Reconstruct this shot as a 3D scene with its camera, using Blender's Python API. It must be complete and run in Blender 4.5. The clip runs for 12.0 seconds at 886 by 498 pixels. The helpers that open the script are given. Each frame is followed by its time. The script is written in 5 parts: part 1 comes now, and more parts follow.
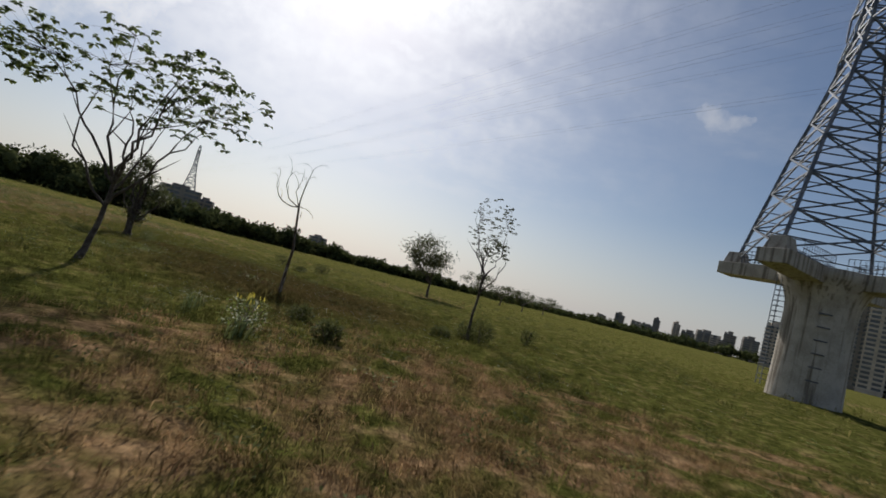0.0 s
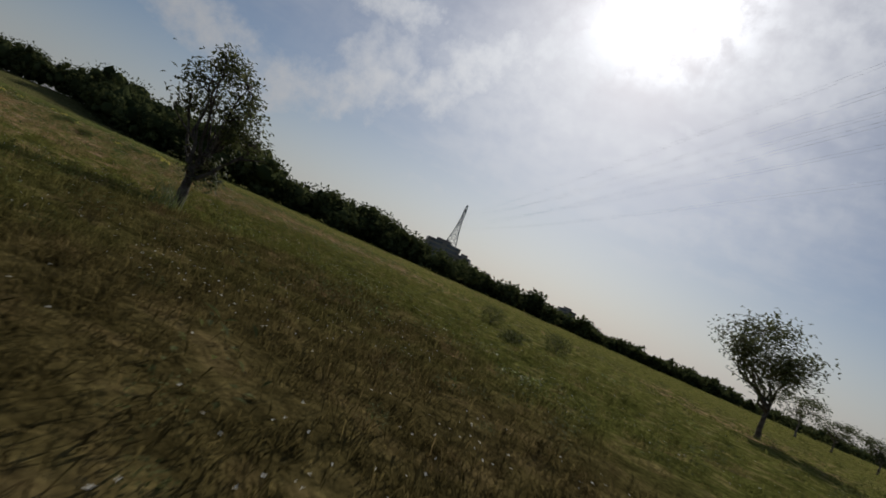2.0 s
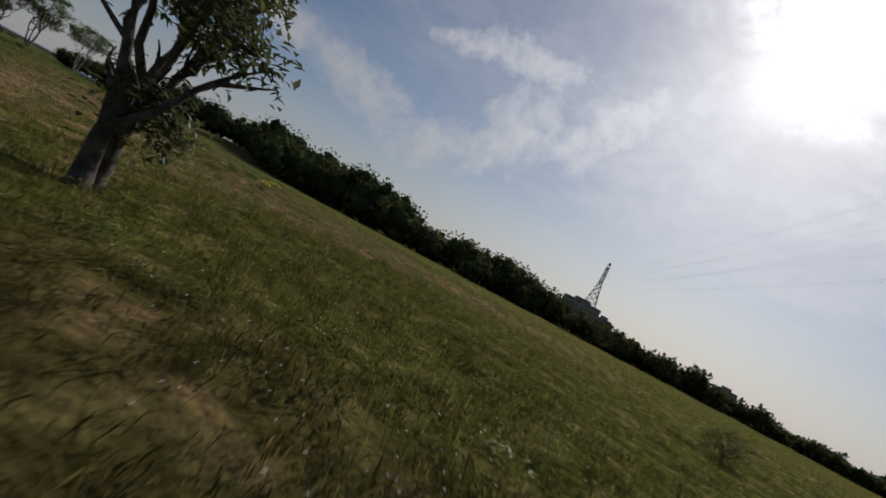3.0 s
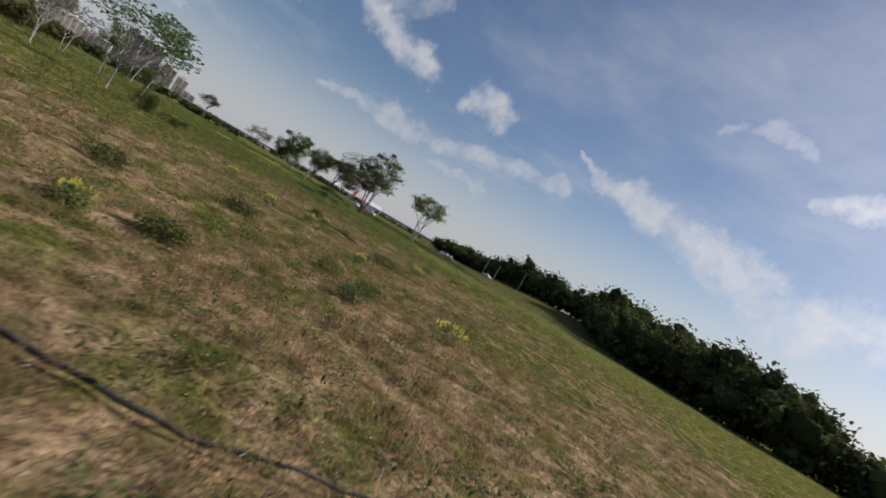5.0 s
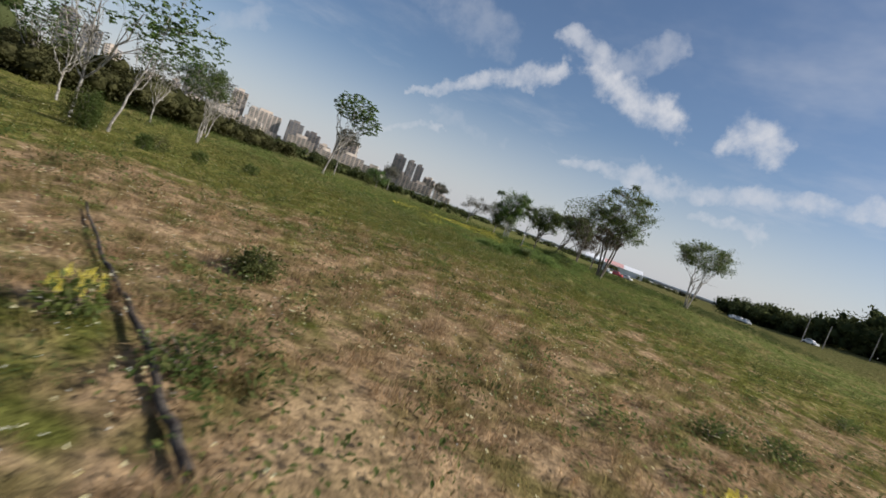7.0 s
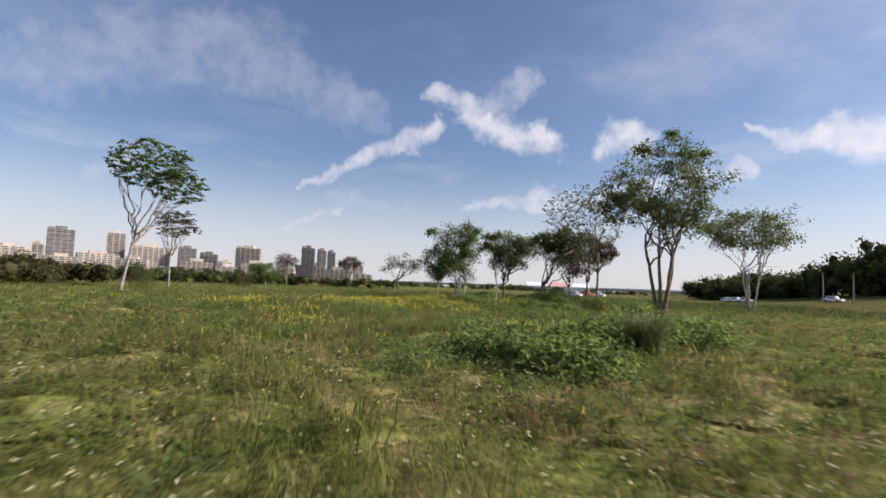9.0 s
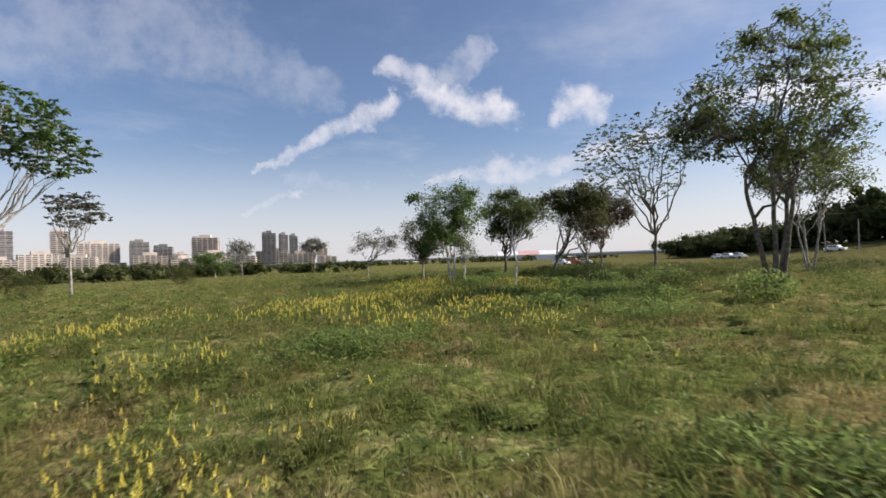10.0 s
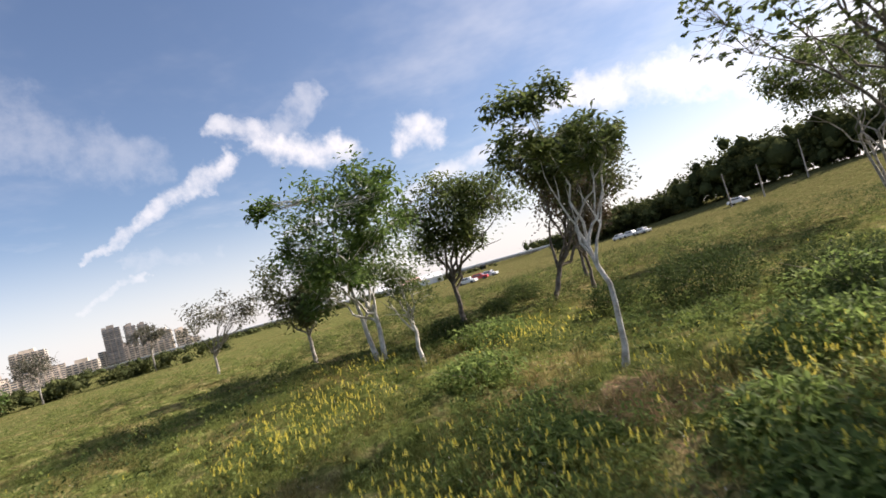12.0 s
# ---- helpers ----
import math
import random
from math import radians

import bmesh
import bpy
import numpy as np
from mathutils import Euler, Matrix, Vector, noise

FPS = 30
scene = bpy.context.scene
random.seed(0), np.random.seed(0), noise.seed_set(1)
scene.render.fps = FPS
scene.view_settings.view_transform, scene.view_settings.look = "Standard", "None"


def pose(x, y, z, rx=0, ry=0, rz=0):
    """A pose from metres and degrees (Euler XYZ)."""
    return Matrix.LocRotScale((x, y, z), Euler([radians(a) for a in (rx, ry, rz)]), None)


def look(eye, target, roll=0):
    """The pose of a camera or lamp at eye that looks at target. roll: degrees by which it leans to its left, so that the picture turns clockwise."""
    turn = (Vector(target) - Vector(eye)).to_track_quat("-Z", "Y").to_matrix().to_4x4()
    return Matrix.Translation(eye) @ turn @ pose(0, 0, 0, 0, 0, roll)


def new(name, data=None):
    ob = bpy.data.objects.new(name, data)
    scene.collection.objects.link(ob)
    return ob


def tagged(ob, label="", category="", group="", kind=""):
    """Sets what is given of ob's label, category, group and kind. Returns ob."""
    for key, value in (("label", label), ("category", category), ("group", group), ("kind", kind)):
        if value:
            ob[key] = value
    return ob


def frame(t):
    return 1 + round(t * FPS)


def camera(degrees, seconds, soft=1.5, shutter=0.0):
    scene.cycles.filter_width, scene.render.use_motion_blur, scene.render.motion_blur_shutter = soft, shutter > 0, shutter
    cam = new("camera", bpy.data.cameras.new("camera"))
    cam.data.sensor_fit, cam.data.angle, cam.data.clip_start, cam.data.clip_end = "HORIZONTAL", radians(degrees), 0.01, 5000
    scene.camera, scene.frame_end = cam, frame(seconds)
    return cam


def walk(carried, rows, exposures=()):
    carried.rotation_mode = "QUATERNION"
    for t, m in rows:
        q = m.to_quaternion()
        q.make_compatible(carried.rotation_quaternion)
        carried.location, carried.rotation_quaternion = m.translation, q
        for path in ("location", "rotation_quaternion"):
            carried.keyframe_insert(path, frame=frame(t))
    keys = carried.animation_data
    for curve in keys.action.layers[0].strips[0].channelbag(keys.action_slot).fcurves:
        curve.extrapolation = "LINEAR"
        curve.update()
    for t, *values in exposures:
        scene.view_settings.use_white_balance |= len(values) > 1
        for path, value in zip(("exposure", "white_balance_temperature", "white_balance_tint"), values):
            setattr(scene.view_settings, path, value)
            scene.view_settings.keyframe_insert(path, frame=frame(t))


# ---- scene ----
cam = camera(80.00, 12.0, 1.6, 0.12)
PATH = [
    (0, (0.002, 0.003, 2.156), (0.000, 9.990, 2.752), 14.40),
    (0.5, (-0.399, 6.686, 2.050), (-1.435, 16.625, 2.520), 17.49),
    (1, (-1.289, 12.592, 1.967), (-3.408, 22.361, 2.347), 18.99),
    (1.5, (-2.856, 18.381, 1.763), (-6.322, 27.756, 2.149), 21.88),
    (2, (-4.480, 23.207, 1.533), (-9.176, 32.030, 1.903), 23.77),
    (2.5, (-7.279, 28.213, 1.442), (-13.126, 36.317, 1.848), 23.77),
    (2.7, (-8.596, 29.782, 1.353), (-14.864, 37.569, 1.661), 25.42),
    (4.3, (-29.287, 46.737, 2.028), (-38.654, 50.230, 2.326), 30.16),
    (4.5, (-32.741, 48.908, 2.036), (-42.365, 51.613, 2.306), 30.29),
    (5, (-39.888, 52.507, 2.307), (-49.846, 53.417, 2.315), 29.95),
    (5.5, (-48.903, 54.385, 2.299), (-58.862, 53.551, 1.982), 28.04),
    (6, (-55.996, 54.919, 2.345), (-65.735, 52.734, 1.727), 25.70),
    (6.5, (-62.107, 54.604, 2.413), (-71.511, 51.303, 1.569), 22.59),
    (7, (-68.947, 53.309, 2.241), (-78.110, 49.374, 1.451), 20.44),
    (7.5, (-76.354, 50.855, 1.767), (-85.433, 46.666, 1.558), 17.85),
    (7.7, (-78.812, 49.887, 1.646), (-87.890, 45.701, 1.821), 15.30),
    (9.3, (-106.720, 37.995, 1.637), (-116.331, 35.308, 2.230), 0.50),
    (9.5, (-109.177, 36.745, 1.758), (-118.826, 34.174, 2.251), -0.32),
    (10, (-114.528, 34.160, 2.078), (-124.265, 31.896, 2.299), -1.85),
    (10.5, (-120.199, 31.714, 2.180), (-130.038, 29.940, 2.317), -3.23),
    (11, (-125.832, 29.738, 2.232), (-135.768, 28.655, 2.499), -7.71),
    (11.5, (-132.169, 28.049, 2.328), (-142.153, 27.790, 2.795), -13.42),
    (12, (-138.279, 27.293, 3.031), (-148.264, 27.516, 3.530), -15.35),
]
EXPOSURES = [(0, -0.48, 6200, 11), (1.0, -0.85, 6150, 10), (2.7, -0.9, 6150, 11), (4.4, -0.35, 6100, 14), (5.5, -0.05, 6100, 13), (7.0, 0.1, 6100, 12), (7.7, 0.05, 6050, 13), (9.4, 0.5, 6250, 18), (10.5, 0.45, 6250, 17), (12, 0.85, 6600, 18)]
walk(cam, [(t, look(eye, target, roll)) for t, eye, target, roll in PATH], EXPOSURES)

# ---------------- light ----------------
SUN_AZ, SUN_EL = 16.5, 33.5        # degrees to the left of +y, and up


def heading(az, el):
    a, e = radians(az), radians(el)
    return Vector((-math.sin(a) * math.cos(e), math.cos(a) * math.cos(e), math.sin(e)))


sun_data = bpy.data.lights.new("sun", "SUN")
sun_data.energy, sun_data.angle, sun_data.color = 5.0, radians(2.4), (1.0, 0.93, 0.82)
sun = new("sun", sun_data)
sun.matrix_world = look(heading(SUN_AZ, SUN_EL) * 60, (0, 0, 0))


class Graph:
    """Short hand for node trees."""

    def __init__(self, tree):
        self.tree = tree

    def node(self, kind, **settings):
        n = self.tree.nodes.new(kind)
        for key, value in settings.items():
            if key == "op":
                n.operation = value
            elif key == "blend":
                n.blend_type = value
            elif key == "data":
                n.data_type = value
            elif key == "sky":
                n.sky_type = value
        return n

    def set(self, socket, value):
        if isinstance(value, bpy.types.NodeSocket):
            self.tree.links.new(value, socket)
        elif value is not None:
            socket.default_value = value

    def math(self, op, a, b=None, c=None, clamp=False):
        n = self.node("ShaderNodeMath", op=op)
        n.use_clamp = clamp
        for socket, value in zip(n.inputs, (a, b, c)):
            self.set(socket, value)
        return n.outputs[0]

    def vmath(self, op, a, b=None):
        n = self.node("ShaderNodeVectorMath", op=op)
        self.set(n.inputs[0], a)
        self.set(n.inputs[1], b)
        return n.outputs["Value"] if op in ("DOT_PRODUCT", "LENGTH") else n.outputs[0]

    def noise(self, vector, scale, detail=3.0, rough=0.55, colour=False):
        n = self.node("ShaderNodeTexNoise")
        self.set(n.inputs["Vector"], vector)
        n.inputs["Scale"].default_value, n.inputs["Detail"].default_value, n.inputs["Roughness"].default_value = scale, detail, rough
        return n.outputs["Color" if colour else "Fac"]

    def step(self, value, lo, hi, to_lo=0.0, to_hi=1.0):
        n = self.node("ShaderNodeMapRange")
        n.interpolation_type = "SMOOTHSTEP"
        for socket, v in zip(n.inputs, (value, lo, hi, to_lo, to_hi)):
            self.set(socket, v)
        return n.outputs[0]

    def mix(self, fac, a, b, blend="MIX"):
        n = self.node("ShaderNodeMix", data="RGBA", blend=blend)
        self.set(n.inputs[0], fac)
        for socket, v in ((n.inputs[6], a), (n.inputs[7], b)):
            self.set(socket, (*v, 1.0) if isinstance(v, tuple) and len(v) == 3 else v)
        return n.outputs[2]

    def combine(self, x, y, z):
        n = self.node("ShaderNodeCombineXYZ")
        for socket, v in zip(n.inputs, (x, y, z)):
            self.set(socket, v)
        return n.outputs[0]

    def split(self, v):
        n = self.node("ShaderNodeSeparateXYZ")
        self.set(n.inputs[0], v)
        return n.outputs


# sky: clear air with long cirrus streaks, a bank of cloud before the sun and some small cumulus
# runs of cloud: strength, then knots of azimuth, elevation and half width (degrees)
CLOUDS = [
    (0.72, (104.4, 8.8, 0.6), (95.0, 9.6, 1.1), (85.5, 10.8, 1.0), (77.0, 12.0, 0.8)),
    (0.92, (76.8, 15.5, 0.25), (67.0, 13.6, 1.9), (58.0, 11.3, 2.4), (50.5, 9.6, 2.5), (44.8, 12.6, 2.4)),
    (0.92, (53.5, 20.8, 1.3), (46.5, 22.4, 2.0), (40.6, 22.6, 1.7)), (0.8, (44.8, 12.6, 2.4), (42.0, 18.5, 3.0)),
    (0.95, (43.5, 13.6, 2.2), (35.5, 18.4, 2.6), (28.0, 23.6, 3.0), (20.5, 28.0, 3.6)),
    (0.5, (65.4, 23.1, 0.5), (61.5, 25.2, 0.9), (57.0, 24.6, 0.5)), (0.7, (90.6, 7.6, 0.6), (84.4, 7.4, 1.1)),
    (0.85, (122.2, 9.6, 0.4), (115.2, 13.9, 1.0), (107.2, 16.8, 0.7)), (0.75, (109.2, 20.7, 0.7), (103.0, 18.0, 1.5)), (1.0, (104.5, 18.0, 1.3), (96.8, 15.9, 1.5)),
    (0.4, (102.0, 18.6, 1.5), (99.2, 22.2, 1.0)), (0.95, (89.9, 15.6, 1.6), (86.9, 15.6, 1.6)),
    (0.65, (123.6, 6.0, 0.4), (118.4, 6.7, 0.6)), (0.35, (118.5, 8.4, 1.4), (110.5, 7.6, 1.4)), (0.27, (146.0, 17.2, 2.6), (137.0, 21.4, 3.2), (127.6, 22.0, 3.2), (115.5, 18.0, 1.6)),
    (0.35, (145.6, 7.2, 1.0), (138.6, 9.9, 1.2)), (0.5, (35.0, 7.4, 1.0), (31.5, 7.6, 0.8)), (0.6, (19.5, 13.9, 0.9), (15.0, 13.2, 0.8)), (0.5, (14.5, 11.2, 1.0), (11.0, 11.3, 0.8)),
    (0.6, (10.8, 22.6, 0.5), (8.3, 22.0, 0.7)), (0.55, (-22.6, 21.5, 0.8), (-26.0, 20.6, 1.1), (-27.5, 22.2, 0.4)), (0.35, (14.5, 6.6, 0.9), (11.5, 6.3, 0.7)),
]
world = bpy.data.worlds.new("sky")
scene.world = world
world.use_nodes = True
g = Graph(world.node_tree)
for old in list(world.node_tree.nodes):
    world.node_tree.nodes.remove(old)
sky = g.node("ShaderNodeTexSky", sky="NISHITA")
sky.sun_disc, sky.sun_elevation, sky.sun_rotation = False, radians(SUN_EL), radians(-SUN_AZ)
sky.air_density, sky.dust_density, sky.ozone_density = 1.0, 1.1, 2.4
ray = g.node("ShaderNodeTexCoord").outputs["Generated"]
rx_, ry_, rz_ = g.split(ray)
az_ = g.math("MULTIPLY", g.math("ARCTAN2", g.math("MULTIPLY", rx_, -1.0), ry_), 57.2958)
el_ = g.math("MULTIPLY", g.math("ARCSINE", rz_), 57.2958)
warp = g.noise(ray, 9.0, 5.0, 0.62, colour=True)
wx_, wy_, wz_ = g.split(warp)
az_w = g.math("ADD", az_, g.math("MULTIPLY", g.math("SUBTRACT", wx_, 0.5), 9.0))
el_w = g.math("ADD", el_, g.math("MULTIPLY", g.math("SUBTRACT", wy_, 0.5), 6.0))
fine = g.noise(ray, 26.0, 6.0, 0.6)
cover = None
ruffle = g.math("MULTIPLY", g.math("SUBTRACT", fine, 0.5), 5.0)
for amount, *knots in CLOUDS:
    for (a0, e0, w0), (a1, e1, w1) in zip(knots, knots[1:]):
        # azimuth runs to the left, so u runs to the right in the view
        k = math.cos(radians((e0 + e1) / 2))
        du, dv = (a0 - a1) * k, e1 - e0
        size = math.hypot(du, dv)
        c, d = du / size, dv / size
        u = g.math("MULTIPLY", g.math("SUBTRACT", a0, az_w), k)
        v = g.math("SUBTRACT", el_w, e0)
        p = g.math("ADD", g.math("MULTIPLY", u, c), g.math("MULTIPLY", v, d))
        q = g.math("SUBTRACT", g.math("MULTIPLY", v, c), g.math("MULTIPLY", u, d))
        on = g.math("MINIMUM", g.math("MAXIMUM", p, 0.0), size)
        wide = g.math("MULTIPLY_ADD", on, (w1 - w0) / size, w0)
        past = g.math("DIVIDE", g.math("SUBTRACT", p, on), wide)
        q = g.math("DIVIDE", q, wide)
        far = g.math("MULTIPLY_ADD", q, q, g.math("MULTIPLY_ADD", past, past, ruffle))
        here = g.step(far, 2.5, -1.3, 0.0, amount)
        cover = here if cover is None else g.math("MAXIMUM", cover, here)
# thin veil, stretched by the flat layer that it lies in
lift = g.math("MAXIMUM", g.math("ADD", rz_, 0.06), 0.05)
veil_at = g.combine(g.math("DIVIDE", rx_, lift), g.math("DIVIDE", ry_, lift), 0.0)
veil = g.step(g.noise(veil_at, 0.55, 6.0, 0.62), 0.44, 0.82, 0.0, 0.5)
low = g.step(rz_, -0.02, 0.24, 0.72, 0.0)
sunward = g.math("MAXIMUM", g.vmath("DOT_PRODUCT", ray, tuple(heading(SUN_AZ, SUN_EL))), 0.0)
cover = g.math("MAXIMUM", g.math("MAXIMUM", cover, veil), low)
near_sun = g.math("MULTIPLY", g.math("MULTIPLY", g.math("POWER", sunward, 9.0), g.step(fine, 0.25, 0.7, 0.55, 1.15)), g.step(g.noise(veil_at, 1.1, 5.0, 0.6), 0.36, 0.6, 0.35, 1.15))
cover = g.math("MAXIMUM", cover, g.math("MULTIPLY", near_sun, 0.75))
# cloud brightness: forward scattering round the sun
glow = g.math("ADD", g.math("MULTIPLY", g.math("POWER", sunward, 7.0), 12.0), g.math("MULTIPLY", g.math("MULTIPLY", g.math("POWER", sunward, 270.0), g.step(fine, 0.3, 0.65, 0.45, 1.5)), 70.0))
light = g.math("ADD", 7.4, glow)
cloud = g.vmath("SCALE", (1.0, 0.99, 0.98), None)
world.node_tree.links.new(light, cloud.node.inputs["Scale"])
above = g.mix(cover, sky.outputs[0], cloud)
back = g.node("ShaderNodeBackground")
g.set(back.inputs["Color"], above)
back.inputs["Strength"].default_value = 0.085
out = g.node("ShaderNodeOutputWorld")
world.node_tree.links.new(back.outputs[0], out.inputs[0])

# ---------------- materials ----------------


def material(name, build, rough=0.8, metal=0.0, through_light=0.0, bump=0.0, bump_scale=20.0, gloss=0.3, bump_depth=0.05):
    """A surface from build(graph, position), which gives a colour socket."""
    mat = bpy.data.materials.new(name)
    mat.use_nodes = True
    k = Graph(mat.node_tree)
    bsdf = next(n for n in mat.node_tree.nodes if n.type == "BSDF_PRINCIPLED")
    outlet = next(n for n in mat.node_tree.nodes if n.type == "OUTPUT_MATERIAL")
    position = k.node("ShaderNodeNewGeometry").outputs["Position"]
    colour = build(k, position)
    k.set(bsdf.inputs["Base Color"], colour)
    bsdf.inputs["Roughness"].default_value, bsdf.inputs["Metallic"].default_value = rough, metal
    bsdf.inputs["Specular IOR Level"].default_value = gloss
    if bump:
        b = k.node("ShaderNodeBump")
        b.inputs["Strength"].default_value, b.inputs["Distance"].default_value = bump, bump_depth
        k.set(b.inputs["Height"], k.noise(position, bump_scale, 5.0, 0.6))
        k.set(bsdf.inputs["Normal"], b.outputs[0])
    if through_light:
        tr, both = k.node("ShaderNodeBsdfTranslucent"), k.node("ShaderNodeMixShader")
        k.set(tr.inputs["Color"], colour)
        both.inputs[0].default_value = through_light
        k.set(both.inputs[1], bsdf.outputs[0])
        k.set(both.inputs[2], tr.outputs[0])
        k.set(outlet.inputs[0], both.outputs[0])
    return mat


def island(k):
    return k.node("ShaderNodeNewGeometry").outputs["Random Per Island"]


def two(a, b, scale, detail=4.0, lo=0.35, hi=0.65, vary=0.25):
    """Two colours in patches, with a finer grain over them."""
    def build(k, p):
        base = k.mix(k.step(k.noise(p, scale, detail), lo, hi), a, b)
        grain = k.step(k.noise(p, scale * 9.0, 3.0), 0.3, 0.7, 1.0 - vary, 1.0 + vary)
        return k.mix(1.0, base, k.combine(grain, grain, grain), "MULTIPLY")
    return build


def zone(k, x, y, cx, cy, rx, ry, amount):
    """A soft round patch of the field."""
    u = k.math("DIVIDE", k.math("SUBTRACT", x, cx), rx)
    v = k.math("DIVIDE", k.math("SUBTRACT", y, cy), ry)
    return k.step(k.math("ADD", k.math("MULTIPLY", u, u), k.math("MULTIPLY", v, v)), 1.5, 0.2, 0.0, amount)


# parched or green stretches: centre, radii, how much drier
PATCHES = [(-2.0, 6.5, 5.5, 4.6, 0.11), (4.0, 11.0, 5.5, 4.0, 0.08), (-5.0, 22.5, 4.0, 4.0, 0.20), (-9.8, 32.0, 3.0, 3.5, 0.10), (12.0, 36.0, 14.0, 14.0, -0.28), (26.0, 52.0, 24.0, 22.0, -0.35), (22.0, 22.0, 12.0, 12.0, -0.2), (-73.3, 51.6, 2.4, 2.0, 0.30), (-112.6, 33.8, 1.8, 2.2, 0.22), (-126.5, 31.5, 3.0, 1.6, 0.16),
           (-9.0, 12.5, 4.0, 3.5, -0.20), (-6.0, 36.0, 16.0, 14.0, -0.20), (-14.0, 50.0, 14.0, 14.0, -0.25), (-13.0, 20.0, 6.0, 7.0, -0.20), (-61.0, 60.0, 4.0, 3.0, -0.25), (-147.0, 30.0, 2.0, 1.5, 0.25),
           (-84.0, 33.0, 14.0, 6.5, -0.32), (-97.0, 34.0, 13.0, 8.0, -0.25), (-66.0, 34.0, 14.0, 7.0, -0.22), (-92.0, 16.0, 26.0, 12.0, -0.3), (-78.0, 62.0, 10.0, 5.0, -0.1)]


# bare pale soil: centre and radius
BARE = [(-72.6, 51.9, 1.0), (-73.4, 50.9, 0.7)]


def dryness(k, p):
    """0 lush to 1 parched, by where it lies in the field."""
    x, y, z = k.split(p)
    flat = k.combine(x, y, 0.0)
    patch = k.math("ADD", k.math("MULTIPLY", k.noise(flat, 0.11, 4.0, 0.6), 0.75), k.math("MULTIPLY", k.noise(flat, 0.75, 3.0, 0.5), 1.05))
    west = k.step(x, -116.0, -88.0, -0.20, 0.0)
    middle = k.math("MULTIPLY", k.step(x, -96.0, -80.0, 0.0, 0.15), k.step(x, -36.0, -24.0, 1.0, 0.0))
    north = k.step(k.math("ABSOLUTE", k.math("SUBTRACT", y, 48.0)), 12.0, 32.0, 0.0, -0.26)
    total = k.math("ADD", k.math("ADD", patch, west), k.math("ADD", middle, k.math("MULTIPLY", north, k.math("MAXIMUM", k.step(y, 14.0, 20.0), k.step(x, -11.0, -16.0)))))
    for cx, cy, rx, ry, amount in PATCHES:
        total = k.math("ADD", total, zone(k, x, y, cx, cy, rx, ry, amount))
    return k.step(total, 0.76, 1.12)


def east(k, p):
    """Where the eastern meadow's sedge is toned darker, its backlit shade put into the colour."""
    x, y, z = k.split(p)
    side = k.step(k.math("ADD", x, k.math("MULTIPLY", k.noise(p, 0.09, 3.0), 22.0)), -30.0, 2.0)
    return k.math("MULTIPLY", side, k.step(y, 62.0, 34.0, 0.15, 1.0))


def west(k, p):
    """The lush western meadow."""
    x, y, z = k.split(p)
    return k.step(x, -94.0, -116.0)


def rusty(k, p):
    """Dark reddish sedge of the hollow in the eastern meadow."""
    x, y, z = k.split(p)
    return k.math("MAXIMUM", zone(k, x, y, -6.5, 25.5, 7.0, 8.0, 0.75), zone(k, x, y, -12.0, 31.5, 6.0, 5.0, 0.6))


def clump(k, p, scale, lo, hi):
    """Tone from tuft to tuft."""
    x, y, z = k.split(p)
    return k.step(k.noise(k.combine(x, y, 0.0), scale, 2.0, 0.5), 0.3, 0.7, lo, hi)


def growth(k, p, dry, pick):
    """The field's own colours: lush or parched, east to west, with pick as the tone within them."""
    green = k.mix(pick, (0.115, 0.118, 0.028), (0.225, 0.215, 0.058))
    green = k.mix(k.math("MULTIPLY", west(k, p), 0.9), green, k.mix(pick, (0.095, 0.120, 0.030), (0.215, 0.240, 0.074)))
    green = k.mix(k.math("MULTIPLY", k.step(k.noise(p, 0.3, 4.0, 0.6), 0.48, 0.62), k.math("MULTIPLY", west(k, p), 0.85)), green, k.mix(pick, (0.17, 0.135, 0.050), (0.33, 0.275, 0.115)))
    green = k.mix(k.math("MULTIPLY", k.step(k.noise(p, 0.45, 4.0, 0.65), 0.47, 0.38), k.math("MULTIPLY", west(k, p), 0.55)), green, k.mix(pick, (0.065, 0.092, 0.022), (0.14, 0.17, 0.05)))
    brown = k.mix(pick, (0.24, 0.158, 0.083), (0.44, 0.305, 0.17))
    # eastern greens and browns are lowered to carry the shade of backlit plants
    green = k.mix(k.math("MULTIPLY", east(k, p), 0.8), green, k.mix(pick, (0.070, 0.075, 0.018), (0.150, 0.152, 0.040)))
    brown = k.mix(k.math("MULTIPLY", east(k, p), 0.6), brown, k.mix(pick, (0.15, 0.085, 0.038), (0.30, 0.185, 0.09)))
    x, y, z = k.split(p)
    beyond = k.math("MULTIPLY", k.step(x, -158.0, -176.0), k.step(y, 8.0, 26.0, 0.25, 0.75))
    green = k.mix(beyond, green, k.mix(pick, (0.085, 0.082, 0.030), (0.185, 0.170, 0.068)))
    both = k.mix(dry, green, brown)
    return k.mix(rusty(k, p), both, k.mix(pick, (0.060, 0.042, 0.018), (0.135, 0.094, 0.042)))


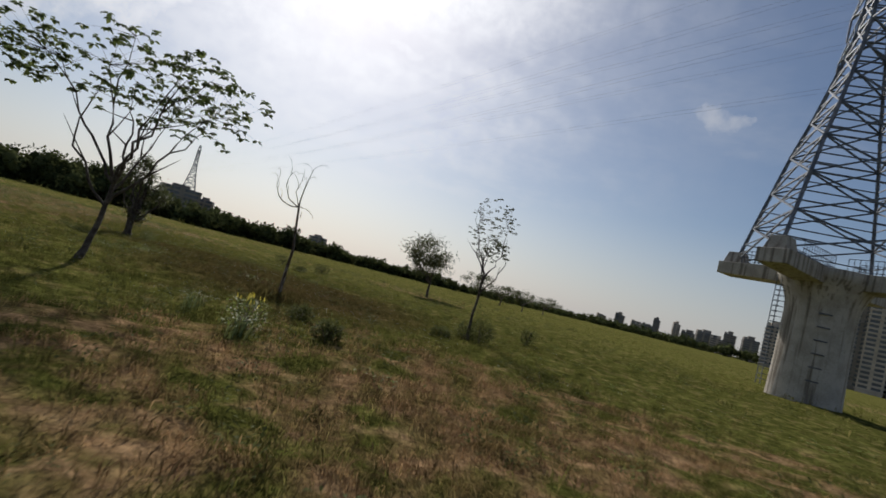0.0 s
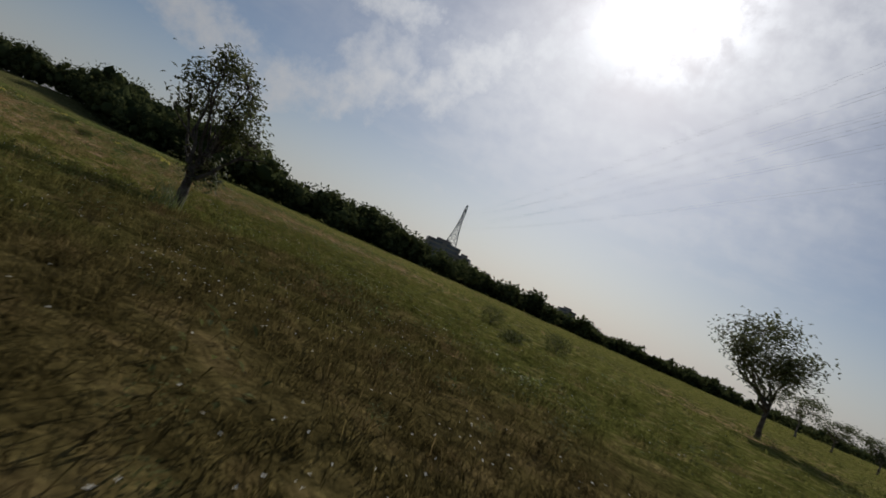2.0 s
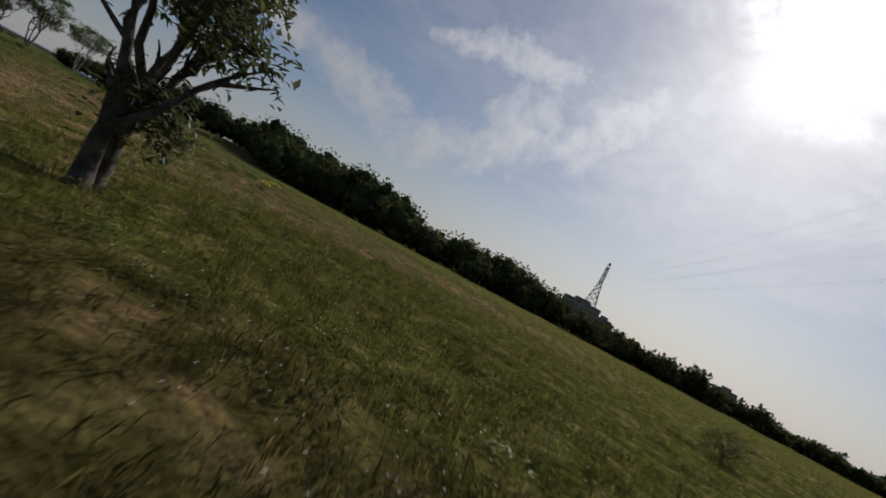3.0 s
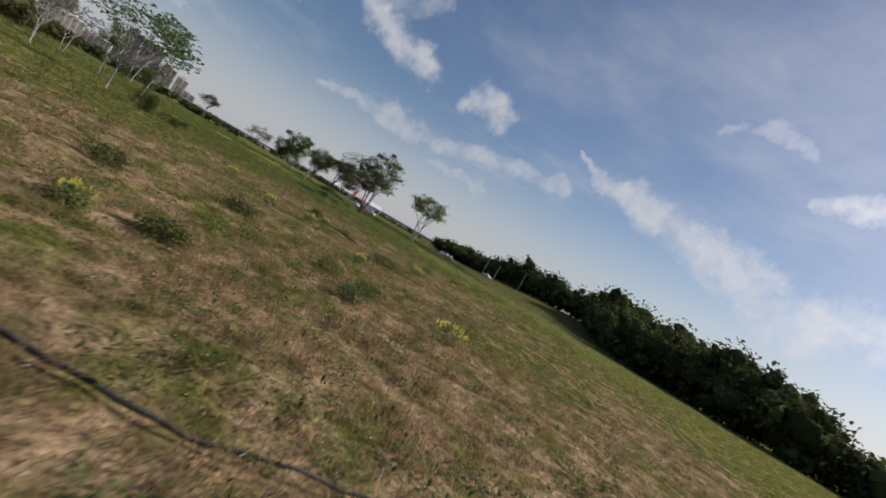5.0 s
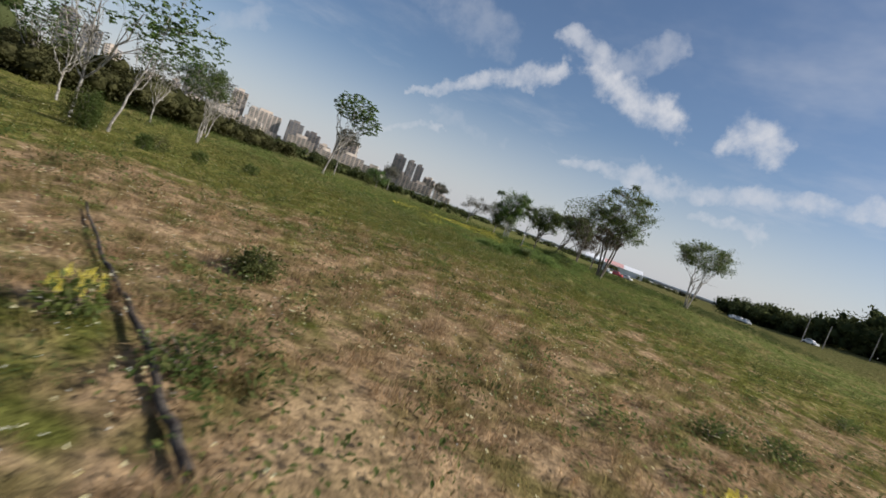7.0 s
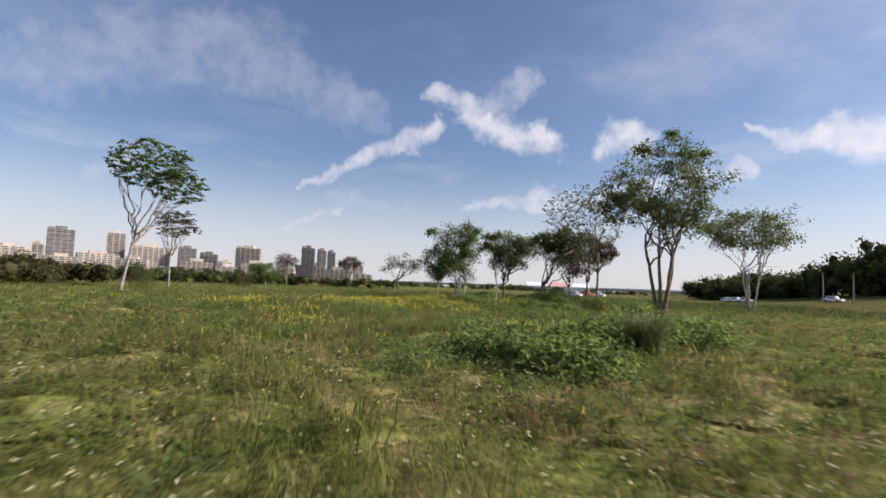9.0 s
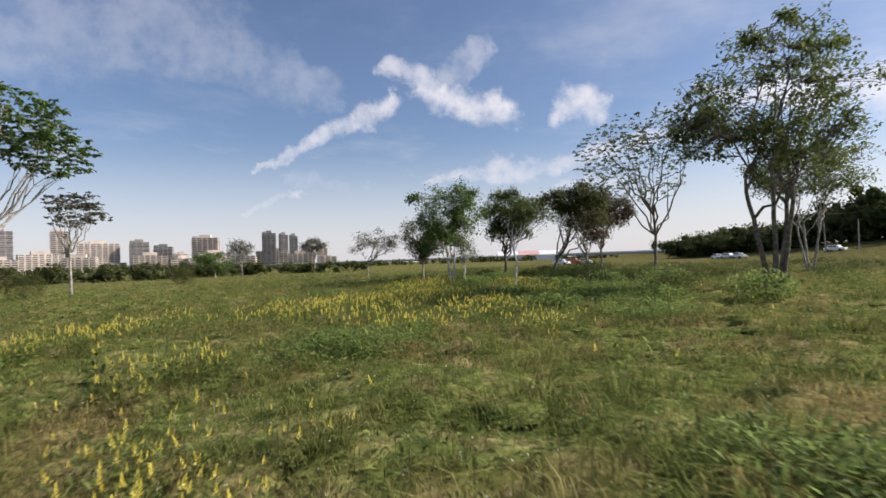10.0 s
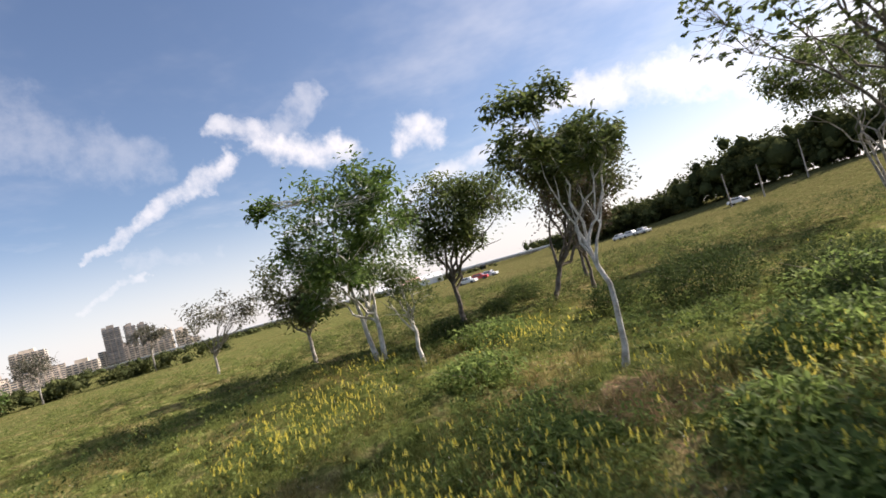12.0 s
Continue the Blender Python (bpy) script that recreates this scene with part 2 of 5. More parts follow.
def turf(k, p):
    n2 = k.noise(p, 14.0, 4.0, 0.65)
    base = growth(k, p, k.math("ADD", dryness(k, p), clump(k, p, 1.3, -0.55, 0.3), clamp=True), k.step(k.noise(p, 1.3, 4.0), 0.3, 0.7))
    x, y, z = k.split(p)
    for cx, cy, r in BARE:
        base = k.mix(zone(k, x, y, cx, cy, r, r, 0.7), base, (0.44, 0.31, 0.17))
    v = k.math("MULTIPLY", k.step(n2, 0.25, 0.75, 0.5, 1.2), clump(k, p, 3.4, 0.6, 1.15))
    return k.mix(1.0, base, k.combine(v, v, v), "MULTIPLY")


def blades(k, p):
    r = island(k)
    dry = k.math("ADD", dryness(k, p), k.math("ADD", clump(k, p, 1.3, -0.60, 0.35), k.math("MULTIPLY", k.math("SUBTRACT", r, 0.5), 0.3)), clamp=True)
    v = clump(k, p, 3.4, 0.7, 1.45)
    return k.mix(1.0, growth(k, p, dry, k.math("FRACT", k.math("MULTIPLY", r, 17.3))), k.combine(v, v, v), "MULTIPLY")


def leafy(a, b):
    return lambda k, p: k.mix(island(k), a, b)


def random_tone(a, b, scale=6.0):
    def build(k, p):
        tone = k.mix(k.node("ShaderNodeObjectInfo").outputs["Random"], a, b)
        v = k.step(k.noise(p, scale, 4.0), 0.3, 0.7, 0.8, 1.15)
        return k.mix(1.0, tone, k.combine(v, v, v), "MULTIPLY")
    return build


def stained(k, p):
    """Cast concrete with rain streaks that run down it."""
    x, y, z = k.split(p)
    streak = k.noise(k.combine(k.math("MULTIPLY", x, 2.6), k.math("MULTIPLY", y, 2.6), k.math("MULTIPLY", z, 0.12)), 1.0, 5.0, 0.6)
    base = k.mix(k.step(k.noise(p, 0.9, 5.0), 0.3, 0.7), (0.36, 0.32, 0.265), (0.50, 0.455, 0.39))
    base = k.mix(k.step(streak, 0.50, 0.62, 0.0, 0.8), base, (0.13, 0.105, 0.08))
    v = k.step(k.noise(p, 14.0, 4.0), 0.3, 0.7, 0.86, 1.1)
    return k.mix(1.0, base, k.combine(v, v, v), "MULTIPLY")


def weathered(k, p):
    """Barkless dead wood: brown, with pale streaks along the trunk."""
    x, y, z = k.split(p)
    streak = k.noise(k.combine(k.math("MULTIPLY", x, 16.0), k.math("MULTIPLY", y, 16.0), k.math("MULTIPLY", z, 1.6)), 1.0, 4.0, 0.6)
    base = k.mix(k.step(streak, 0.44, 0.62), (0.085, 0.056, 0.036), (0.42, 0.36, 0.29))
    v = k.step(k.noise(p, 9.0, 4.0), 0.3, 0.7, 0.6, 1.15)
    return k.mix(1.0, base, k.combine(v, v, v), "MULTIPLY")


M = {
    "turf": material("turf", turf, 0.95, bump=0.9, bump_scale=9.0, gloss=0.0),
    "grass": material("grass", blades, 0.8, through_light=0.5, gloss=0.0),
    "herb": material("herb", leafy((0.08, 0.115, 0.024), (0.25, 0.29, 0.075)), 0.55, through_light=0.5),
    "broadleaf": material("broadleaf", leafy((0.085, 0.132, 0.034), (0.26, 0.335, 0.095)), 0.55, through_light=0.62, gloss=0.15),
    "weed": material("weed", leafy((0.085, 0.125, 0.022), (0.28, 0.33, 0.085)), 0.6, through_light=0.4, gloss=0.12),
    "deep_leaf": material("deep_leaf", leafy((0.035, 0.058, 0.018), (0.10, 0.13, 0.042)), 0.75, through_light=0.3, gloss=0.05),
    "white_bark": material("white_bark", two((0.38, 0.35, 0.30), (0.66, 0.63, 0.57), 4.0), 0.8, bump=0.4, bump_scale=30),
    "fresh_weed": material("fresh_weed", leafy((0.055, 0.088, 0.022), (0.16, 0.20, 0.06)), 0.65, through_light=0.5, gloss=0.08),
    "dark_herb": material("dark_herb", leafy((0.065, 0.075, 0.024), (0.155, 0.165, 0.056)), 0.75, through_light=0.35, gloss=0.05),
    "reed": material("reed", leafy((0.09, 0.12, 0.04), (0.23, 0.25, 0.10)), 0.6, through_light=0.3),
    "flower": material("flower", leafy((0.70, 0.58, 0.045), (0.88, 0.78, 0.20)), 0.6, through_light=0.4),
    "pale_flower": material("pale_flower", leafy((0.78, 0.68, 0.30), (0.85, 0.82, 0.60)), 0.6, through_light=0.25),
    "white_flower": material("white_flower", leafy((0.75, 0.72, 0.6), (0.85, 0.84, 0.78)), 0.6, through_light=0.2),
    "leaf": material("leaf", leafy((0.058, 0.09, 0.026), (0.18, 0.215, 0.07)), 0.45, through_light=0.5, gloss=0.45),
    "bright_leaf": material("bright_leaf", leafy((0.055, 0.105, 0.024), (0.165, 0.235, 0.06)), 0.45, through_light=0.45, gloss=0.45),
    "olive_leaf": material("olive_leaf", leafy((0.052, 0.066, 0.023), (0.14, 0.145, 0.06)), 0.5, through_light=0.45),
    "grey_leaf": material("grey_leaf", leafy((0.10, 0.10, 0.07), (0.19, 0.18, 0.13)), 0.6, through_light=0.25),
    "brown_leaf": material("brown_leaf", leafy((0.07, 0.05, 0.03), (0.13, 0.10, 0.06)), 0.6, through_light=0.25),
    "wood_leaf": material("wood_leaf", leafy((0.050, 0.065, 0.027), (0.15, 0.165, 0.065)), 0.8, through_light=0.25, gloss=0.0, bump=1.0, bump_scale=1.6, bump_depth=0.7),
    "thicket_leaf": material("thicket_leaf", leafy((0.048, 0.050, 0.020), (0.125, 0.120, 0.052)), 0.8, through_light=0.3, gloss=0.0, bump=1.0, bump_scale=3.0, bump_depth=0.3),
    "pale_bark": material("pale_bark", two((0.20, 0.175, 0.145), (0.42, 0.39, 0.34), 5.0), 0.85, bump=0.5, bump_scale=30),
    "weathered_bark": material("weathered_bark", weathered, 0.9, bump=0.8, bump_scale=24, gloss=0.1),
    "dark_bark": material("dark_bark", two((0.055, 0.042, 0.032), (0.12, 0.10, 0.08), 5.0), 0.9, bump=0.6, bump_scale=30),
    "brown_bark": material("brown_bark", two((0.10, 0.08, 0.062), (0.21, 0.18, 0.145), 5.0), 0.88, bump=0.6, bump_scale=30),
    "concrete": material("concrete", stained, 0.85, bump=0.35, bump_scale=18),
    "steel": material("steel", two((0.10, 0.115, 0.14), (0.17, 0.185, 0.21), 1.5), 0.6, metal=0.3),
    "wire": material("wire", two((0.10, 0.10, 0.11), (0.16, 0.16, 0.17), 2.0), 0.5, metal=0.5),
    "glaze": material("glaze", two((0.09, 0.10, 0.115), (0.15, 0.16, 0.175), 0.2), 0.25, gloss=0.5),
    "facade_pale": material("facade_pale", random_tone((0.45, 0.38, 0.31), (0.61, 0.53, 0.44), 0.1), 0.85),
    "facade_dark": material("facade_dark", random_tone((0.19, 0.17, 0.155), (0.31, 0.275, 0.24), 0.1), 0.8),
    "white_paint": material("white_paint", two((0.74, 0.74, 0.73), (0.82, 0.82, 0.81), 1.0, vary=0.04), 0.35, gloss=0.5),
    "red_paint": material("red_paint", two((0.55, 0.06, 0.07), (0.66, 0.14, 0.14), 0.3, vary=0.1), 0.5),
    "faded_red": material("faded_red", two((0.56, 0.30, 0.27), (0.66, 0.42, 0.38), 0.3, vary=0.1), 0.6),
    "tyre": material("tyre", two((0.02, 0.02, 0.02), (0.035, 0.035, 0.035), 8.0), 0.85),
}

# ---------------- mesh helpers ----------------


def mesh_object(name, verts, faces, mat, parent=None, smooth=False):
    """One mesh object from arrays; faces may be a list of index tuples or an array."""
    data = bpy.data.meshes.new(name)
    data.from_pydata(verts.tolist() if hasattr(verts, "tolist") else verts, [], faces.tolist() if hasattr(faces, "tolist") else faces)
    data.materials.append(M[mat] if isinstance(mat, str) else mat)
    if smooth:
        data.shade_smooth()
    ob = new(name, data)
    ob.parent = parent
    return ob


def tri_object(name, verts, tris, mat, parent=None):
    """A large mesh of triangles, quickly."""
    data = bpy.data.meshes.new(name)
    n, m = len(verts), len(tris)
    data.vertices.add(n)
    data.vertices.foreach_set("co", np.ascontiguousarray(verts, np.float32).ravel())
    data.loops.add(m * 3)
    data.loops.foreach_set("vertex_index", np.ascontiguousarray(tris, np.int32).ravel())
    data.polygons.add(m)
    data.polygons.foreach_set("loop_start", np.arange(0, m * 3, 3, dtype=np.int32))
    data.polygons.foreach_set("loop_total", np.full(m, 3, np.int32))
    data.materials.append(M[mat])
    data.update(calc_edges=True)
    ob = new(name, data)
    ob.parent = parent
    return ob


def empty(name, place=(0, 0, 0), turn=0.0):
    ob = new(name)
    ob.empty_display_size = 0.2
    ob.matrix_world = pose(*place, 0, 0, turn)
    return ob


def part(name, bm, mat, parent, label="", smooth=False):
    data = bpy.data.meshes.new(name)
    bm.to_mesh(data)
    bm.free()
    data.materials.append(M[mat])
    if smooth:
        data.shade_smooth()
    ob = new(name, data)
    ob.parent = parent
    return tagged(ob, label) if label else ob


def box(bm, lo, hi, bevel=0.0):
    size = [b - a for a, b in zip(lo, hi)]
    mid = [(a + b) / 2 for a, b in zip(lo, hi)]
    made = bmesh.ops.create_cube(bm, size=1.0, matrix=Matrix.Translation(mid) @ Matrix.Diagonal((*size, 1)))
    if bevel:
        edges = {e for v in made["verts"] for e in v.link_edges}
        bmesh.ops.bevel(bm, geom=list(edges), offset=bevel, segments=2, affect="EDGES", profile=0.5)
    return bm


def tube(points, radii, sides=6):
    """Verts and quads of a bent, tapering tube."""
    pts, radii = np.asarray(points, float), np.asarray(radii, float)
    way = np.gradient(pts, axis=0)
    way /= np.linalg.norm(way, axis=1, keepdims=True) + 1e-9
    ref = np.where(np.abs(way[:, 2:3]) > 0.9, np.array([[1.0, 0, 0]]), np.array([[0, 0, 1.0]]))
    a = np.cross(way, ref)
    a /= np.linalg.norm(a, axis=1, keepdims=True) + 1e-9
    b = np.cross(way, a)
    turn = np.linspace(0, 2 * np.pi, sides, endpoint=False)
    verts = pts[:, None] + radii[:, None, None] * (np.cos(turn)[None, :, None] * a[:, None] + np.sin(turn)[None, :, None] * b[:, None])
    faces = []
    for i in range(len(pts) - 1):
        for j in range(sides):
            k = (j + 1) % sides
            faces.append((i * sides + j, i * sides + k, (i + 1) * sides + k, (i + 1) * sides + j))
    return verts.reshape(-1, 3), faces


class Tubes:
    """Gathers tubes into one mesh."""

    def __init__(self):
        self.verts, self.faces, self.n = [], [], 0

    def add(self, points, radii, sides=6):
        v, f = tube(points, radii, sides)
        self.verts.append(v)
        self.faces += [tuple(i + self.n for i in q) for q in f]
        self.n += len(v)

    def object(self, name, mat, parent):
        return mesh_object(name, np.concatenate(self.verts), self.faces, mat, parent, smooth=True)


def leaflets(origins, ways, length, width, fold=0.15):
    """Pointed leaves from arrays of bases and directions: four triangles' worth in two, as a folded rhomb."""
    n = len(origins)
    ways = ways / (np.linalg.norm(ways, axis=1, keepdims=True) + 1e-9)
    side = np.cross(ways, np.array([[0, 0, 1.0]]))
    side /= np.linalg.norm(side, axis=1, keepdims=True) + 1e-9
    up = np.cross(side, ways)
    L, W = np.reshape(length, (-1, 1)), np.reshape(width, (-1, 1))
    mid = origins + ways * L * 0.55
    tip = origins + ways * L - up * L * 0.12
    verts = np.stack([origins, mid + side * W / 2 + up * W * fold, tip, mid - side * W / 2 + up * W * fold], 1)
    base = np.arange(n)[:, None] * 4
    tris = np.concatenate([base + [[0, 1, 2]], base + [[0, 2, 3]]])
    return verts.reshape(-1, 3), tris


def in_ball(n, gen, shell=0.35):
    d = gen.normal(size=(n, 3))
    d /= np.linalg.norm(d, axis=1, keepdims=True)
    return d * (gen.uniform(shell ** 3, 1, (n, 1)) ** (1 / 3))


# ---------------- ground ----------------


def smooth01(v, lo, hi):
    t = np.clip((np.asarray(v, float) - lo) / (hi - lo), 0, 1)
    return t * t * (3 - 2 * t)


def height(x, y):
    """The lie of the land."""
    x, y = np.asarray(x, float), np.asarray(y, float)
    rise = 4.5 * smooth01(y, 72, 128) * smooth01(-x, 160, 245)
    swell = 0.10 * np.sin(x * 0.21 + 1.0) * np.sin(y * 0.17 + 0.4) + 0.07 * np.sin(x * 0.47 - y * 0.31) + 0.04 * np.sin(x * 1.1 + y * 0.9)
    near = 1 - smooth01(np.hypot(x + 70, y - 30), 110, 200)
    hummocks = 0.05 * np.sin(x * 2.3 + np.sin(y * 1.7) * 2) * np.sin(y * 2.1 + np.sin(x * 1.3) * 2) + 0.035 * np.sin(x * 4.1 + np.sin(y * 2.9) * 1.8) * np.sin(y * 3.7 + np.sin(x * 3.1) * 1.5)
    return rise + swell * (1 - smooth01(np.hypot(x + 70, y - 30), 150, 300)) + hummocks * near


def axis_steps(lo, hi, fine_lo, fine_hi, step):
    """Grid lines, fine in the middle and ever wider outside."""
    inner = list(np.arange(fine_lo, fine_hi + step, step))
    out, s, v = [], step, inner[-1]
    while v < hi:
        s *= 1.22
        v += s
        out.append(min(v, hi))
    left, s, v = [], step, fine_lo
    while v > lo:
        s *= 1.22
        v -= s
        left.append(max(v, lo))
    return np.array(left[::-1] + inner + out)


gx, gy = axis_steps(-4200, 4200, -168, 14, 0.5), axis_steps(-4200, 4200, -4, 66, 0.5)
GX, GY = np.meshgrid(gx, gy)
GZ = height(GX, GY)
cells = np.arange((len(gy) - 1) * len(gx)).reshape(-1, len(gx))[:, :-1].ravel()
quads = np.stack([cells, cells + 1, cells + 1 + len(gx), cells + len(gx)], 1)
ground = tri_object("ground", np.stack([GX, GY, GZ], -1).reshape(-1, 3), np.concatenate([quads[:, :3], quads[:, [0, 2, 3]]]), "turf")
ground.data.shade_smooth()
tagged(ground, "rough meadow of dry brown and green grass", "ground", kind="structure")

# ---------------- grass ----------------
# the middle line of the stretch of meadow that is seen from close by
LINE = np.array([(2, -6), (0, 6), (-3, 18), (-8, 29), (-20, 40), (-35, 50), (-50, 54), (-64, 53), (-78, 49), (-95, 42), (-112, 35), (-128, 29), (-146, 27), (-165, 26)], float)


def along(n, spread, gen):
    """n places scattered round the middle line, thinning to the sides."""
    seg = np.diff(LINE, axis=0)
    size = np.linalg.norm(seg, axis=1)
    pick = gen.choice(len(seg), n, p=size / size.sum())
    base = LINE[pick] + seg[pick] * gen.uniform(0, 1, (n, 1))
    side = np.stack([-seg[pick, 1], seg[pick, 0]], 1) / size[pick, None]
    off = np.concatenate([gen.normal(0, spread * 0.45, n // 2), gen.uniform(-spread * 1.6, spread * 1.6, n - n // 2)])
    spots = base + side * off[:, None] + gen.normal(0, 1.0, (n, 2))
    worn = np.zeros(n, bool)
    for x, y, r in BARE:
        worn |= (np.hypot(spots[:, 0] - x, spots[:, 1] - y) < r) & (gen.uniform(0, 1, n) < 0.85)
    return spots[~worn]


def patchy(x, y, size, seed):
    """A smooth field of values between about 0 and 1."""
    gen = np.random.default_rng(seed)
    total = np.zeros_like(x, dtype=float)
    for octave in range(4):
        for _ in range(3):
            a, ph = gen.uniform(0, 2 * np.pi), gen.uniform(0, 2 * np.pi)
            total += np.sin((x * np.cos(a) + y * np.sin(a)) * 2 * np.pi / size * 1.9 ** octave + ph) / 1.45 ** octave
    return 0.5 + total / 7.0


def grass(name, centres, per, tall, wide, lean, gen, mat="grass", label="", splay=0.12):
    """Tufts of bent, tapering blades."""
    n = len(centres)
    at_ = np.repeat(centres, per, 0) + gen.normal(0, splay, (n * per, 2))
    h = np.repeat(tall, per) * gen.uniform(0.55, 1.15, n * per)
    a = gen.uniform(0, 2 * np.pi, n * per)
    out = np.stack([np.cos(a), np.sin(a), np.zeros_like(a)], 1)
    side = np.stack([-np.sin(a), np.cos(a), np.zeros_like(a)], 1)
    bend = gen.uniform(0.2, 1.0, n * per) * lean
    z = height(at_[:, 0], at_[:, 1]) - 0.03
    foot = np.column_stack([at_, z])
    w = (np.repeat(wide, per) * gen.uniform(0.7, 1.3, n * per))[:, None]
    mid = foot + out * (h * bend * 0.35)[:, None] + np.array([0, 0, 1.0]) * (h * 0.6)[:, None]
    tip = foot + out * (h * bend)[:, None] + np.array([0, 0, 1.0]) * (h * (1.0 - 0.35 * bend))[:, None]
    verts = np.stack([foot, mid + side * w * 0.55, tip, mid - side * w * 0.55], 1).reshape(-1, 3)
    b = np.arange(n * per)[:, None] * 4
    tris = np.concatenate([b + [[0, 1, 3]], b + [[3, 1, 2]]])
    ob = tri_object(name, verts, tris, mat)
    return tagged(ob, label, "grass", kind="stuff")


def off_line(c):
    """How far places lie from the middle line."""
    best = np.full(len(c), 1e9)
    for a, b in zip(LINE, LINE[1:]):
        t = np.clip(((c - a) @ (b - a)) / ((b - a) @ (b - a)), 0, 1)
        best = np.minimum(best, np.linalg.norm(c - a - t[:, None] * (b - a), axis=1))
    return best


def swells(name, centres, wide, tall, gen, label):
    """Low uneven cushions of matted growth that the blades stand on."""
    n, m = len(centres), 8
    z = height(centres[:, 0], centres[:, 1])
    a = np.linspace(0, 2 * np.pi, m, endpoint=False)[None] + gen.uniform(0, 1, (n, 1))
    rows = []
    for share, up in ((1.25, -0.3), (0.8, 0.5), (0.4, 0.9)):
        rr = wide[:, None] * share * gen.uniform(0.7, 1.25, (n, m))
        rows.append(np.stack([centres[:, :1] + rr * np.cos(a), centres[:, 1:] + rr * np.sin(a), z[:, None] + tall[:, None] * up * gen.uniform(0.7, 1.25, (n, m))], -1))
    peak = np.column_stack([centres + gen.normal(0, 0.15, (n, 2)) * wide[:, None], z + tall])[:, None]
    verts = np.concatenate(rows + [peak], 1)
    f = []
    for i in range(m):
        k = (i + 1) % m
        for lo in (0, m):
            f += [(lo + i, lo + k, lo + m + k), (lo + i, lo + m + k, lo + m + i)]
        f.append((2 * m + i, 2 * m + k, 3 * m))
    ob = tri_object(name, verts.reshape(-1, 3), (np.arange(n)[:, None, None] * (3 * m + 1) + np.array(f)[None]).reshape(-1, 3), "turf")
    ob.data.shade_smooth()
    return tagged(ob, label, "grass", kind="stuff")


gen = np.random.default_rng(11)
c = along(11000, 8.0, gen)
c = c[patchy(c[:, 0], c[:, 1], 2.3, 14) > 0.36]
k = gen.uniform(0.5, 1.3, len(c))
grass("matted_tufts", c, 18, 0.16 * k, np.full(len(c), 0.011), 1.5, gen, label="low matted tufts of dry and green grass", splay=0.10)
c = along(8000, 9.0, gen)
tall = 0.09 + 0.12 * patchy(c[:, 0], c[:, 1], 5.0, 3) + 0.14 * smooth01(-c[:, 0], 84, 112)
grass("meadow_grass", c, 12, tall, np.full(len(c), 0.012), 1.3, gen, label="short dry and green meadow grass", splay=0.11)
c = along(10000, 20.0, gen)
tall = 0.13 + 0.18 * patchy(c[:, 0], c[:, 1], 7.0, 4) + 0.10 * smooth01(-c[:, 0], 84, 112)
grass("tussock_grass", c, 12, tall, np.full(len(c), 0.016), 1.8, gen, label="coarse tussock grass, partly dried", splay=0.16)
c = along(6500, 13.0, gen)
c = c[(patchy(c[:, 0], c[:, 1], 3.6, 15) > 0.44)]
k = gen.uniform(0.6, 1.3, len(c))
grass("grass_mounds", c, 38, (0.23 + 0.12 * smooth01(-c[:, 0], 84, 112)) * k, np.full(len(c), 0.011), 1.7, gen, label="rounded tussocks of bent dry and green grass", splay=0.14)
c = np.column_stack([gen.uniform(-185, -102, 5000), gen.uniform(-2, 56, 5000)])
c = c[patchy(c[:, 0], c[:, 1], 6.0, 17) > 0.44]
k = gen.uniform(0.4, 1.3, len(c))
swells("soft_swells", c, 0.75 * k, 0.12 * k, gen, "soft swelling ground under lush grass")
grass("soft_mounds", c, 46, 0.42 * k, np.full(len(c), 0.012), 1.2, gen, label="soft mounds of light green grass", splay=0.34)
c = along(11000, 11.0, gen)
c = c[(c[:, 0] > -104) & (c[:, 0] < -24) & (patchy(c[:, 0], c[:, 1], 2.2, 20) > 0.42)]
m = gen.uniform(0.5, 1.4, len(c))
grass("cushion_grass", c, 56, 0.26 * m, np.full(len(c), 0.010), 1.25, gen, label="bent grass in soft cushions over the dry field", splay=0.17)
c = np.column_stack([gen.uniform(-260, 70, 16000), gen.uniform(-60, 170, 16000)])
c = c[off_line(c) > 16]
tall = 0.2 + 0.3 * patchy(c[:, 0], c[:, 1], 10.0, 5)
grass("far_grass", c, 5, tall, np.full(len(c), 0.055), 1.2, gen, label="uneven grass of the farther meadow", splay=0.3)

# taller rank growth of the damp western ground
c = along(9000, 14.0, gen)
c = c[(c[:, 0] < -98) & (patchy(c[:, 0], c[:, 1], 3.4, 16) > 0.46)]
grass("rank_grass", c, 46, 0.30 + 0.45 * patchy(c[:, 0], c[:, 1], 7.0, 18), np.full(len(c), 0.014), 1.5, gen, label="rank soft green grass in uneven clumps", splay=0.2)

# dense sedge of the eastern meadow
c = along(12000, 8.0, gen)
c = c[c[:, 0] > -27]
grass("sedge", c, 28, 0.14 + 0.22 * patchy(c[:, 0], c[:, 1], 3.0, 19), np.full(len(c), 0.013), 1.7, gen, label="dense olive and brown sedge", splay=0.2)

# long grass round the foot of the dead tree
c = np.array([-5.6, 20.15]) + gen.normal(0, 0.45, (70, 2))
grass("foot_grass", c, 26, np.full(70, 0.5), np.full(70, 0.012), 1.4, gen, label="long dark grass round the foot of a dead tree", splay=0.14)

